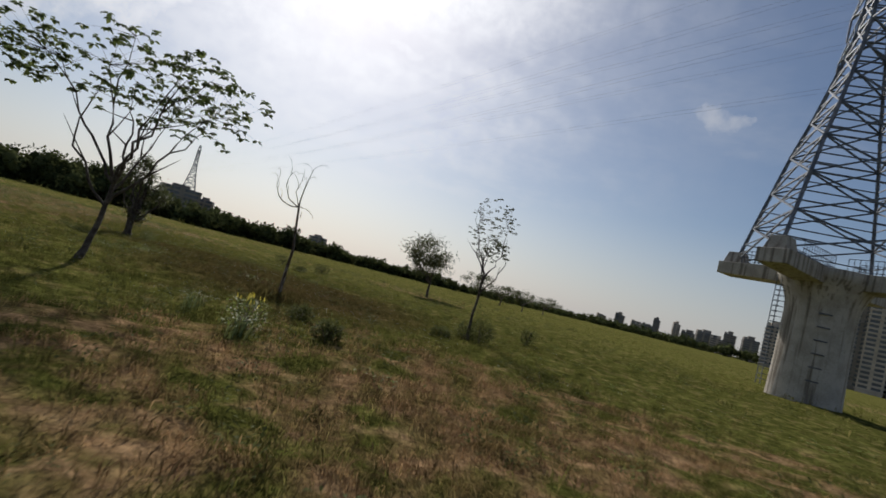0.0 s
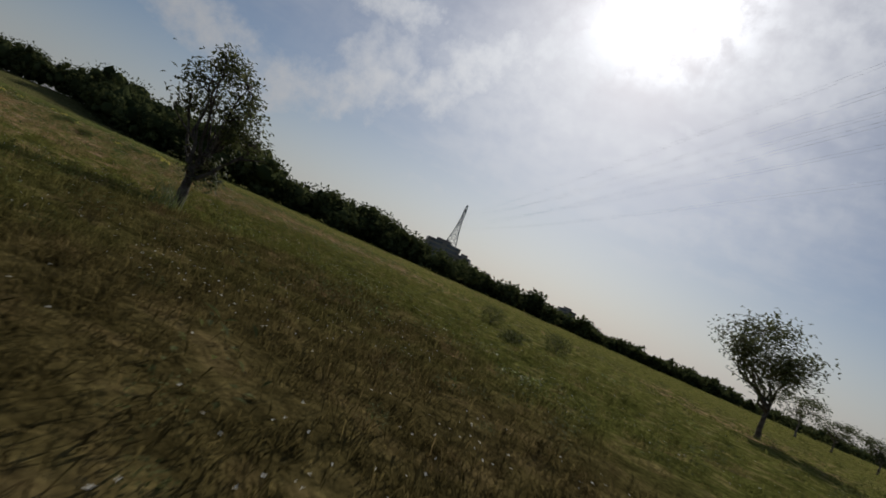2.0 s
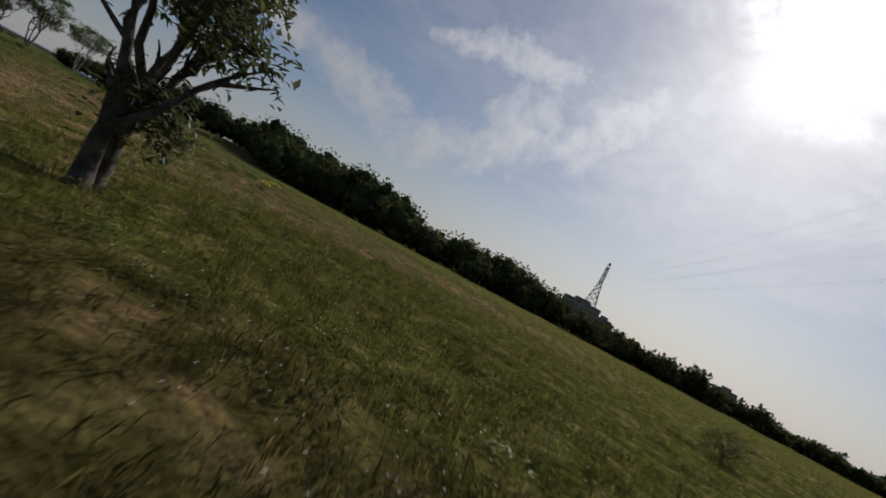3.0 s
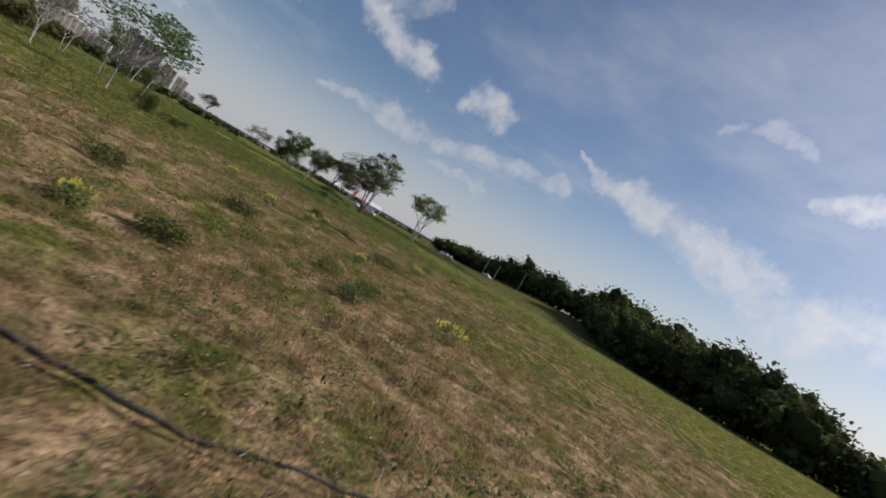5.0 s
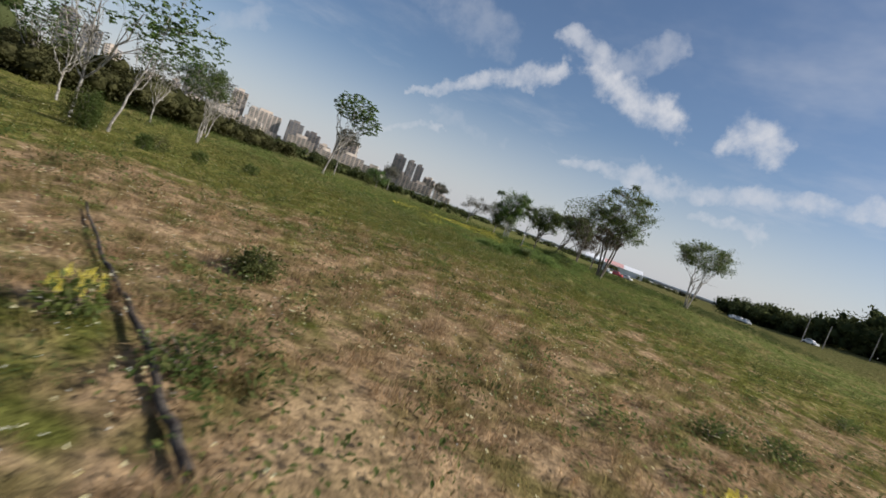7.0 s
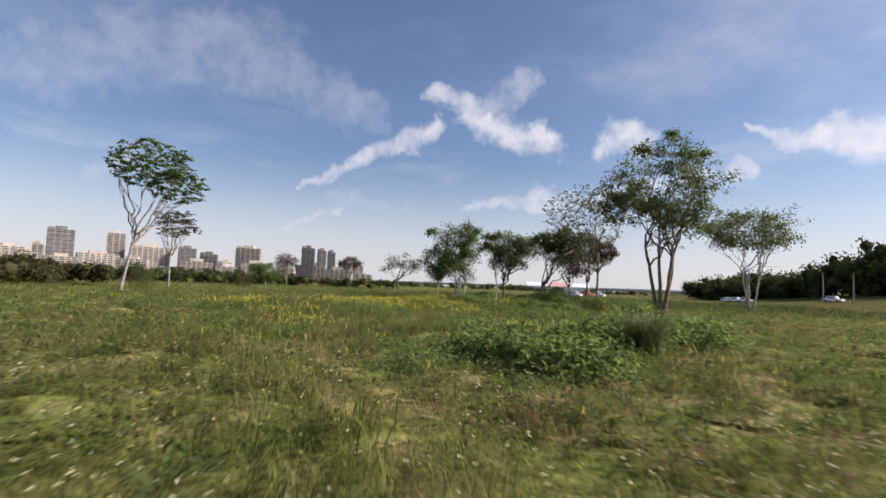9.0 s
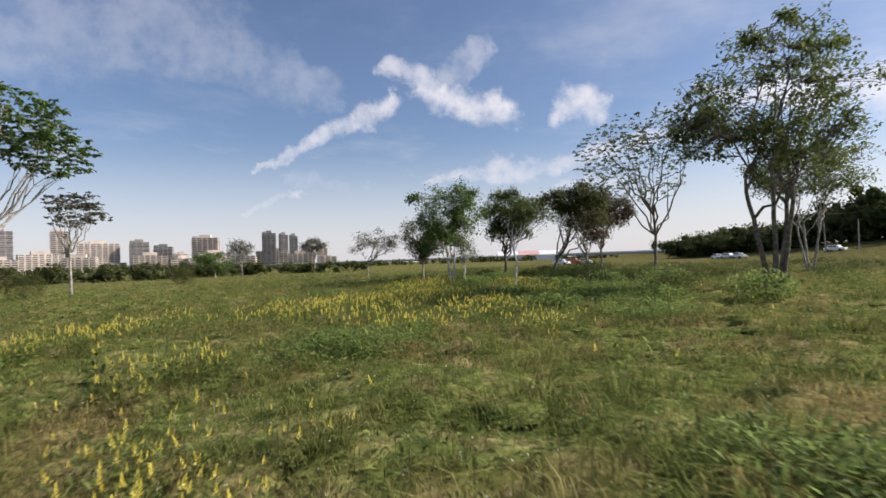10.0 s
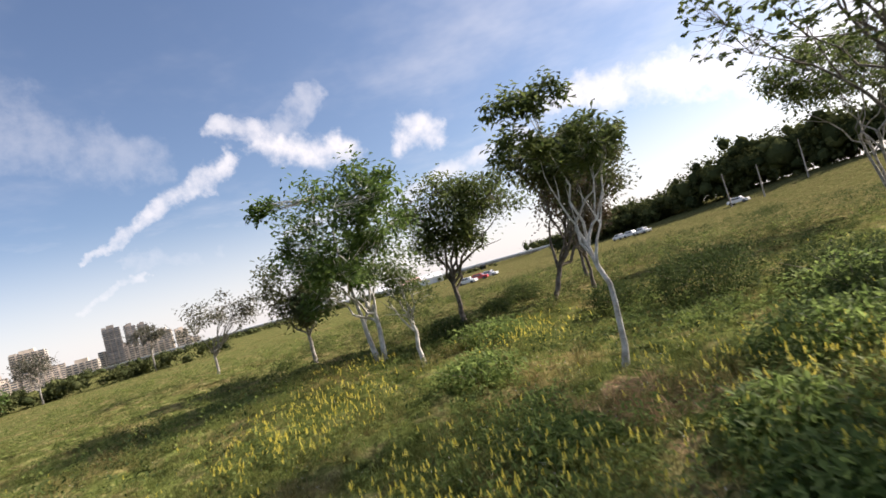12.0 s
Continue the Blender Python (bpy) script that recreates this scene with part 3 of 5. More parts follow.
# seed heads and tiny white flowers that catch the light
c = along(26000, 9.0, gen)
keep = (patchy(c[:, 0], c[:, 1], 7.0, 9) > 0.45) & (((c[:, 0] < -25) | (c[:, 1] > 13)))
c = c[keep]
at3 = np.column_stack([c, height(c[:, 0], c[:, 1]) + gen.uniform(0.14, 0.36, len(c))])
rep = np.repeat(at3, 4, 0)
v, f = leaflets(rep, np.column_stack([gen.normal(size=(len(rep), 2)), np.full(len(rep), 0.5)]), gen.uniform(0.010, 0.019, len(rep)), gen.uniform(0.007, 0.013, len(rep)))
tagged(tri_object("white_wildflowers", v, f, "white_flower"), "tiny white wildflowers scattered over the grass", "flowers", kind="stuff")
c = along(44000, 12.0, gen)
c = c[(c[:, 0] < -56) & (c[:, 0] > -112) & (patchy(c[:, 0], c[:, 1], 3.0, 51) > 0.46)]
rep = np.repeat(np.column_stack([c, height(c[:, 0], c[:, 1]) + gen.uniform(0.20, 0.40, len(c))]), 4, 0)
v, f = leaflets(rep, np.column_stack([gen.normal(size=(len(rep), 2)), np.full(len(rep), 0.35)]), gen.uniform(0.018, 0.034, len(rep)), gen.uniform(0.014, 0.024, len(rep)))
tagged(tri_object("pale_yellow_wildflowers", v, f, "pale_flower"), "tiny cream-yellow wildflowers in dry grass", "flowers", kind="stuff")

# low herbs: many small leaves in mats
c = along(5200, 14.0, gen)
c = c[patchy(c[:, 0], c[:, 1], 11.0, 21) - 0.06 * smooth01(-c[:, 0], 84, 115) - 0.3 * smooth01(c[:, 0], -32, -20) > 0.56]
n = 34
rep = np.repeat(c, n, 0) + gen.normal(0, 0.22, (len(c) * n, 2))
lift = gen.uniform(0.04, 0.30, len(rep)) * (0.7 + 0.6 * smooth01(-rep[:, 0], 84, 112))
org = np.column_stack([rep, height(rep[:, 0], rep[:, 1]) + lift])
v, f = leaflets(org, np.column_stack([gen.normal(size=(len(rep), 2)), gen.normal(0.15, 0.4, len(rep))]), gen.uniform(0.05, 0.11, len(rep)), gen.uniform(0.025, 0.05, len(rep)))
tagged(tri_object("low_herbs", v, f, "herb"), "mats of low green leafy weeds", "weeds", kind="stuff")


def spikes(places, gen, size):
    """Upright flower spikes: small petals in a spiral round a stalk, closing towards the tip."""
    n, m = len(places), 16
    rise = np.repeat(size * gen.uniform(0.45, 1.35, n), m)[:, None]
    tilt = np.repeat(gen.normal(0, 0.16, (n, 2)), m, 0)
    t = np.tile(np.linspace(0, 1, m), n)[:, None]
    a = np.tile(np.arange(m) * 2.4, n)[:, None] + np.repeat(gen.uniform(0, 6, (n, 1)), m, 0)
    out = np.hstack([np.cos(a), np.sin(a), 0 * a])
    axis = np.hstack([tilt, np.ones((n * m, 1))])
    org = np.repeat(places, m, 0) + axis * rise * t + out * rise * 0.05 * (1.1 - t)
    return leaflets(org, out * (1.05 - t) + axis * (0.5 + t), (rise * (0.34 - 0.12 * t)).ravel(), (rise * (0.24 - 0.09 * t)).ravel())


# the yellow patches in the lush western meadow: centre, radii, density
BEDS = [(-126.5, 21.5, 3.5, 1.3, 0.95), (-118.5, 30.2, 2.0, 1.6, 0.85), (-122.5, 27.2, 2.2, 1.6, 0.7), (-135.0, 25.5, 6.0, 3.2, 1.0), (-134.0, 31.2, 3.6, 1.8, 0.9), (-129.3, 33.6, 2.6, 1.3, 0.7), (-114.0, 36.0, 1.2, 0.9, 0.6),
        (-116.8, 38.4, 1.5, 1.2, 0.65), (-129.0, 29.5, 2.4, 2.0, 0.75), (-143.5, 27.0, 5.0, 2.4, 1.0), (-139.5, 24.8, 2.6, 1.6, 0.8), (-152.0, 23.0, 4.0, 2.4, 0.95), (-146.3, 31.2, 2.6, 1.1, 0.8), (-147.2, 33.4, 2.0, 0.7, 0.85), (-136.6, 30.8, 0.7, 0.6, 0.9),
        (-137.8, 27.4, 1.6, 1.6, 0.8), (-157.0, 29.8, 4.0, 2.2, 0.75), (-160.0, 23.5, 3.0, 2.0, 0.7), (-146.0, 32.0, 4.5, 2.6, 0.72), (-144.8, 29.0, 2.0, 2.0, 0.7)]


def within(c, ellipses):
    """How deep places lie in the deepest of some ellipses, 0 to 1."""
    best = np.zeros(len(c))
    for x, y, rx, ry, amount in ellipses:
        best = np.maximum(best, amount * np.exp(-0.7 * (((c[:, 0] - x) / rx) ** 2 + ((c[:, 1] - y) / ry) ** 2)))
    return best


c = np.column_stack([gen.uniform(-168, -108, 150000), gen.uniform(12, 44, 150000)])
fine = patchy(c[:, 0], c[:, 1], 1.5, 35)
score = within(c, BEDS) * (0.35 + 0.95 * fine) + gen.normal(0, 0.05, len(c))
c = c[((score > 0.55) & (gen.uniform(0, 1, len(c)) < 0.36)) | ((score > 0.30) & (gen.uniform(0, 1, len(c)) < 0.03)) | (gen.uniform(0, 1, len(c)) < 0.0016)]
z = height(c[:, 0], c[:, 1]) + gen.uniform(0.26, 0.58, len(c))
v, f = spikes(np.column_stack([c, z]), gen, 0.098)
tagged(tri_object("yellow_flower_spikes", v, f, "flower"), "upright yellow flower spikes standing over green foliage", "flowers", kind="stuff")
rep = np.repeat(c, 9, 0) + gen.normal(0, 0.16, (len(c) * 9, 2))
org = np.column_stack([rep, height(rep[:, 0], rep[:, 1]) + gen.uniform(0.06, 0.44, len(rep))])
v, f = leaflets(org, np.column_stack([gen.normal(size=(len(rep), 2)), gen.normal(0.25, 0.35, len(rep))]), gen.uniform(0.07, 0.14, len(rep)), gen.uniform(0.03, 0.06, len(rep)))
tagged(tri_object("flower_foliage", v, f, "herb"), "green leaves beneath the yellow flower spikes", "weeds", kind="stuff")


def mounds(name, label, c, wide, tall, per, leaf, mat, gen):
    """Low domes of leaves round each of the places."""
    n = len(c)
    d = in_ball(n * per, gen, 0.5)
    d[:, 2] = np.abs(d[:, 2])
    size = np.repeat(gen.uniform(0.5, 1.25, n), per)[:, None]
    q = np.column_stack([np.repeat(c, per, 0), np.zeros(n * per)]) + d * np.array([wide, wide, tall]) * size
    q[:, 2] += height(q[:, 0], q[:, 1])
    way = d * [1, 1, 0.3] + np.column_stack([gen.normal(0, 0.5, (n * per, 2)), gen.normal(0.0, 0.35, n * per)])
    v, f = leaflets(q, way, leaf * gen.uniform(0.6, 1.4, n * per), leaf * gen.uniform(0.35, 0.6, n * per))
    tagged(tri_object(name, v, f, mat), label, "weeds", kind="stuff")


# small leafy weeds in the dry grass
c = along(7000, 12.0, gen)
c = c[(patchy(c[:, 0], c[:, 1], 3.0, 41) > 0.53) & (c[:, 0] > -104) & (c[:, 0] < -26)]
mounds("weed_clumps", "small fresh green weed clumps among dry grass", c, 0.22, 0.30, 84, 0.034, "fresh_weed", gen)
c = along(3600, 13.0, gen)
c = c[patchy(c[:, 0], c[:, 1], 5.0, 44) > 0.5]
mounds("dark_tufts", "dark green tufts scattered over the meadow", c, 0.22, 0.28, 60, 0.038, "dark_herb", gen)
# broad-leaved weeds in the damp hollows of the western ground
BROAD = [(-116.6, 38.8, 3.0, 2.0, 0.95), (-113.0, 36.6, 2.0, 1.3, 0.9), (-125.0, 43.0, 3.0, 2.0, 0.9), (-119.4, 35.8, 2.2, 1.3, 0.8), (-126.0, 29.4, 2.6, 1.8, 0.8), (-147.5, 28.0, 4.0, 1.6, 0.85), (-141.8, 31.0, 2.6, 1.4, 0.85),
         (-145.0, 36.0, 6.0, 3.5, 0.9), (-134.5, 36.8, 3.5, 2.0, 0.85), (-154.0, 34.5, 4.0, 2.6, 0.8), (-116.2, 31.4, 1.2, 0.8, 0.8), (-123.0, 19.2, 2.6, 1.4, 0.7), (-145.5, 19.0, 2.4, 1.6, 0.7)]
c = np.column_stack([gen.uniform(-168, -106, 12000), gen.uniform(8, 52, 12000)])
c = c[within(c, BROAD) * (0.4 + 0.9 * patchy(c[:, 0], c[:, 1], 2.6, 43)) > 0.42]
mounds("broadleaf_weeds", "knee-high broad-leaved deep green weeds", c, 0.5, 0.5, 76, 0.11, "broadleaf", gen)
c = np.column_stack([gen.uniform(-215, -150, 2600), gen.uniform(14, 76, 2600)])
c = c[(patchy(c[:, 0], c[:, 1], 9.0, 49) > 0.52)]
mounds("rough_scrub", "dark rough scrub in the grass beyond the grove", c, 0.75, 0.75, 44, 0.15, "deep_leaf", gen)
c = along(1500, 9.0, gen)
c = c[(c[:, 0] < -104) & (patchy(c[:, 0], c[:, 1], 3.5, 47) > 0.54)]
mounds("fern_weeds", "low feathery light green weeds", c, 0.5, 0.3, 60, 0.06, "herb", gen)

# lumps of growth that break up the farther meadow
for name, label, mat, lo, hi, n, wide, tall, leaf, seed in (
        ("far_weeds", "rank green weeds over the western meadow", "weed", (-205, -12), (-108, 54), 3400, 0.6, 0.85, 0.12, 61),
        ("far_dark_weeds", "deep green leafy weeds over the western meadow", "fresh_weed", (-205, -12), (-98, 56), 3600, 0.6, 0.8, 0.12, 62),
        ("dry_field_tufts", "dull green tufts over the dry meadow", "dark_herb", (-116, 14), (-32, 74), 3600, 0.42, 0.5, 0.09, 63),
        ("dry_field_weeds", "fresh green tufts over the dry meadow", "fresh_weed", (-116, 10), (-32, 74), 3400, 0.42, 0.5, 0.09, 64),
        ("eastern_tufts", "dark tufts over the eastern meadow", "dark_herb", (-34, 2), (22, 80), 2200, 0.4, 0.5, 0.09, 65)):
    c = np.column_stack([gen.uniform(lo[0], hi[0], n), gen.uniform(lo[1], hi[1], n)])
    c = c[patchy(c[:, 0], c[:, 1], 5.0, seed) > 0.5]
    mounds(name, label, c, wide, tall, 28, leaf * 1.08, mat, gen)


# ---------------- shrubs ----------------


v, f = spikes(np.zeros((1, 3)), gen, 0.13)
keep = tri_object("flower_spike", v, f, "flower")
SPIKE = keep.data
bpy.data.objects.remove(keep)


def shrub(name, label, x, y, w, h, mat, leaves, leaf, seed, flowers=0, droop=0.1):
    """A rounded bush of small leaves on thin stems; with flowers it has yellow spikes on top."""
    gen = np.random.default_rng(seed)
    z0 = float(height(x, y)) - 0.03
    top = empty(name, (x, y, z0))
    for _ in range(7):
        stem = Tubes()
        e = np.array([gen.normal(0, w * 0.25), gen.normal(0, w * 0.25), h * gen.uniform(0.6, 0.95)])
        stem.add([(0, 0, 0), e * [0.35, 0.35, 0.5], e], [0.014, 0.01, 0.004], 4)
        stem.object("stem", "brown_bark", top)
    p = in_ball(leaves, gen, 0.3) * [w / 2, w / 2, h * 0.52]
    p *= (1 + 0.25 * np.sin(p[:, :1] * 9 / w + seed) * np.cos(p[:, 1:2] * 8 / w))
    p[:, 2] = np.abs(p[:, 2] + h * 0.46)
    v, f = leaflets(p, p * [1, 1, 0.2] + gen.normal(0, 0.3 * w, p.shape) + [0, 0, 0.1 - droop], gen.uniform(0.7, 1.3, leaves) * leaf, gen.uniform(0.4, 0.6, leaves) * leaf)
    tri_object("foliage", v, f, mat, top)
    if flowers:
        q = in_ball(flowers, gen, 0.7) * [w / 2, w / 2, h * 0.3]
        q[:, 2] = np.abs(q[:, 2]) + h * 0.72
        for place in q:
            ob = new("flower_spike", SPIKE)
            ob.parent, ob.location = top, place
            ob.rotation_euler = (gen.normal(0, 0.15), gen.normal(0, 0.15), gen.uniform(0, 6))
            k = gen.uniform(0.75, 1.3)
            ob.scale = (k, k, k)
    return tagged(top, label, "bush")


YB = "low green bush topped with upright yellow flower spikes"
for i, (x, y, w, h, nf) in enumerate([
        (-3.8, 11.6, 0.9, 0.8, 16), (-43.1, 48.6, 0.8, 0.65, 40), (-67.4, 46.1, 0.65, 0.55, 26), (-67.6, 48.2, 0.65, 0.55, 22), (-63.0, 51.7, 0.6, 0.45, 22), (-72.2, 48.5, 0.55, 0.45, 20),
        (-54.5, 55.2, 1.1, 0.55, 42), (-75.1, 54.7, 0.8, 0.5, 22), (-72.9, 54.9, 0.8, 0.5, 30), (-71.2, 42.6, 0.8, 0.6, 28), (-48.5, 47.9, 0.6, 0.4, 14)]):
    shrub("flowering_bush", YB, x, y, w, h, "herb", 420, 0.09, 100 + i, nf)
DB = "small dark green leafy bush in the grass"
for i, (x, y, w, h) in enumerate([(-3.5, 15.4, 0.7, 0.6), (-2.1, 12.3, 0.7, 0.55), (2.5, 23.2, 1.3, 1.3), (1.9, 24.2, 1.0, 0.9), (5.6, 28.5, 0.9, 0.9), (0.8, 21.5, 0.9, 0.5),
                                  (-42.8, 45.0, 1.0, 0.45), (-45.5, 43.8, 1.1, 0.5), (-57.0, 47.9, 1.2, 0.45), (-76.0, 47.2, 0.9, 0.6), (-53.5, 45.5, 1.0, 0.5), (-49.5, 49.0, 0.9, 0.4),
                                  (-14.6, 50.7, 1.4, 1.0), (-10.8, 51.1, 1.5, 1.0), (-11.2, 44.6, 1.1, 0.6), (-82.2, 30.8, 1.8, 1.7), (-143.6, 39.6, 2.4, 1.1), (-85.2, 31.5, 1.2, 0.8), (-148.5, -8.6, 3.0, 2.4), (-179.6, -19.2, 3.2, 2.6)]):
    shrub("bush", DB, x, y, w, h, "dark_herb", int(800 * max(1.0, w * h)), 0.095, 200 + i)
for i, (x, y, w, h) in enumerate([(-155.4, 35.6, 3.8, 2.0), (-152.8, 38.0, 3.0, 1.3), (-173.5, 32.2, 3.2, 1.3), (-170.6, 30.2, 2.4, 0.9), (-163.0, 27.0, 2.6, 1.0), (-149.6, 36.2, 2.2, 1.0), (-158.4, 33.6, 2.4, 1.2)]):
    shrub("bush", "wide deep green bush in the lush meadow", x, y, w, h, "deep_leaf", int(750 * w * h) + 600, 0.12, 230 + i)
for i, (x, y, w, h, n) in enumerate([(-67.0, 52.8, 1.9, 0.55, 2600), (-52.9, 52.3, 0.9, 0.4, 700), (-54.6, 52.6, 0.8, 0.45, 650), (-55.2, 51.3, 0.9, 0.5, 600), (-72.4, 49.9, 0.7, 0.4, 420), (-79.6, 54.8, 0.7, 0.4, 500), (-79.9, 56.0, 0.8, 0.45, 600), (-89.5, 59.5, 0.9, 0.5, 600), (-76.1, 47.0, 0.6, 0.4, 400)]):
    shrub("weed_bush", "soft rounded fresh green weed bush in dry grass", x, y, w, h, "fresh_weed", n, 0.07, 250 + i)
# the bush at (-139.3, 42.2) is added for a tree's shadow on the grass
for i, (x, y, w, h) in enumerate([(-114.6, 37.4, 1.5, 0.6), (-119.4, 39.6, 2.4, 0.8), (-121.8, 42.0, 2.6, 0.9), (-117.8, 36.8, 1.6, 0.55), (-145.0, 31.2, 2.0, 0.7), (-143.4, 30.6, 1.6, 0.55), (-146.6, 28.4, 1.6, 0.5), (-147.4, 33.8, 2.6, 0.9), (-113.4, 38.4, 2.0, 0.8), (-114.9, 39.9, 2.2, 1.0), (-116.2, 41.0, 2.4, 1.1), (-112.4, 39.8, 1.8, 0.85), (-118.0, 38.0, 1.8, 0.7), (-117.6, 42.6, 2.2, 1.0),
                                  (-139.3, 42.2, 2.8, 1.3), (-146.5, 39.6, 3.0, 1.4), (-150.5, 36.6, 2.8, 1.2), (-138.5, 37.9, 2.4, 0.9), (-152.0, 27.6, 2.2, 0.9), (-158.5, 28.5, 2.6, 1.0), (-135.2, 33.6, 2.0, 0.7), (-141.5, 30.2, 2.0, 0.7)]):
    shrub("broadleaf_bush", "spreading bush of broad deep green leaves", x, y, w, h, "broadleaf", 1300, 0.17, 300 + i, droop=0.25)


for i, (x, y, w, h) in enumerate([(-82.0, 31.6, 0.95, 1.6), (-83.4, 33.2, 0.6, 0.8), (-88.0, 31.0, 0.8, 0.7), (-92.5, 30.0, 0.9, 0.7)]):
    shrub("bush", "dense dark green bush before thin pale trees", x, y, w, h, "fresh_weed", int(1500 * w * h) + 400, 0.09, 330 + i)


def reed(x, y, h, n, seed):
    gen = np.random.default_rng(seed)
    top = empty("reed_clump", (x, y, float(height(x, y)) - 0.03))
    t = np.linspace(0, 1, 7)
    verts, tris, k = [], [], 0
    for i in range(n):
        a = gen.uniform(0, 2 * np.pi)
        out = np.array([math.cos(a), math.sin(a), 0]) * gen.uniform(0.3, 0.85) + [0.25, -0.1, 0]
        L, foot = h * gen.uniform(0.7, 1.15), np.append(gen.normal(0, 0.18, 2), 0)
        pts = foot + out * (L * 0.8 * t ** 2)[:, None] + np.array([0, 0, 1.0]) * (L * (t - 0.42 * t ** 3))[:, None]
        side = np.array([-math.sin(a), math.cos(a), 0]) * 0.011
        w = (1 - t ** 3)[:, None] + 0.05
        verts.append(np.concatenate([pts - side * w, pts + side * w]))
        for j in range(6):
            tris += [(k + j, k + j + 1, k + j + 8), (k + j, k + j + 8, k + j + 7)]
        k += 14
    tri_object("foliage", np.concatenate(verts), np.array(tris), "reed", top)
    return tagged(top, "tall clump of arching grey-green reed grass", "reeds")


reed(-115.3, 41.2, 1.7, 420, 5)
reed(-3.6, 10.7, 0.75, 40, 6)
reed(-5.6, 13.0, 0.9, 40, 7)
reed(-17.5, 32.3, 1.1, 40, 8)


def branch(label, pts, r, seed):
    """A dead branch lying in the grass."""
    gen = np.random.default_rng(seed)
    p = np.array(pts, float)
    s = np.linspace(0, len(p) - 1, 22)
    x, y = np.interp(s, range(len(p)), p[:, 0]), np.interp(s, range(len(p)), p[:, 1])
    z = height(x, y) + 0.09 + 0.015 * np.sin(s * 5 + seed)
    t = Tubes()
    t.add(np.column_stack([x + gen.normal(0, 0.012, 22), y + gen.normal(0, 0.012, 22), z]), np.linspace(r, r * 0.45, 22), 6)
    return tagged(t.object("fallen_branch", "dark_bark", None), label, "branch")


branch("long dark dead branch lying in dry grass", [(-44.0, 50.0), (-44.0, 51.3), (-44.1, 52.2), (-44.4, 53.6)], 0.035, 1)
branch("crooked dark dead branch lying in dry grass", [(-71.5, 51.1), (-72.1, 49.9), (-73.4, 47.2), (-74.7, 44.4)], 0.05, 2)
branch("short dark piece of dead branch in dry grass", [(-70.4, 51.3), (-70.0, 52.3), (-69.9, 53.0)], 0.04, 3)

# ---------------- trees ----------------


def bezier(a, b, c, n=6):
    t = np.linspace(0, 1, n)[:, None]
    return (1 - t) ** 2 * a + 2 * t * (1 - t) * b + t ** 2 * c


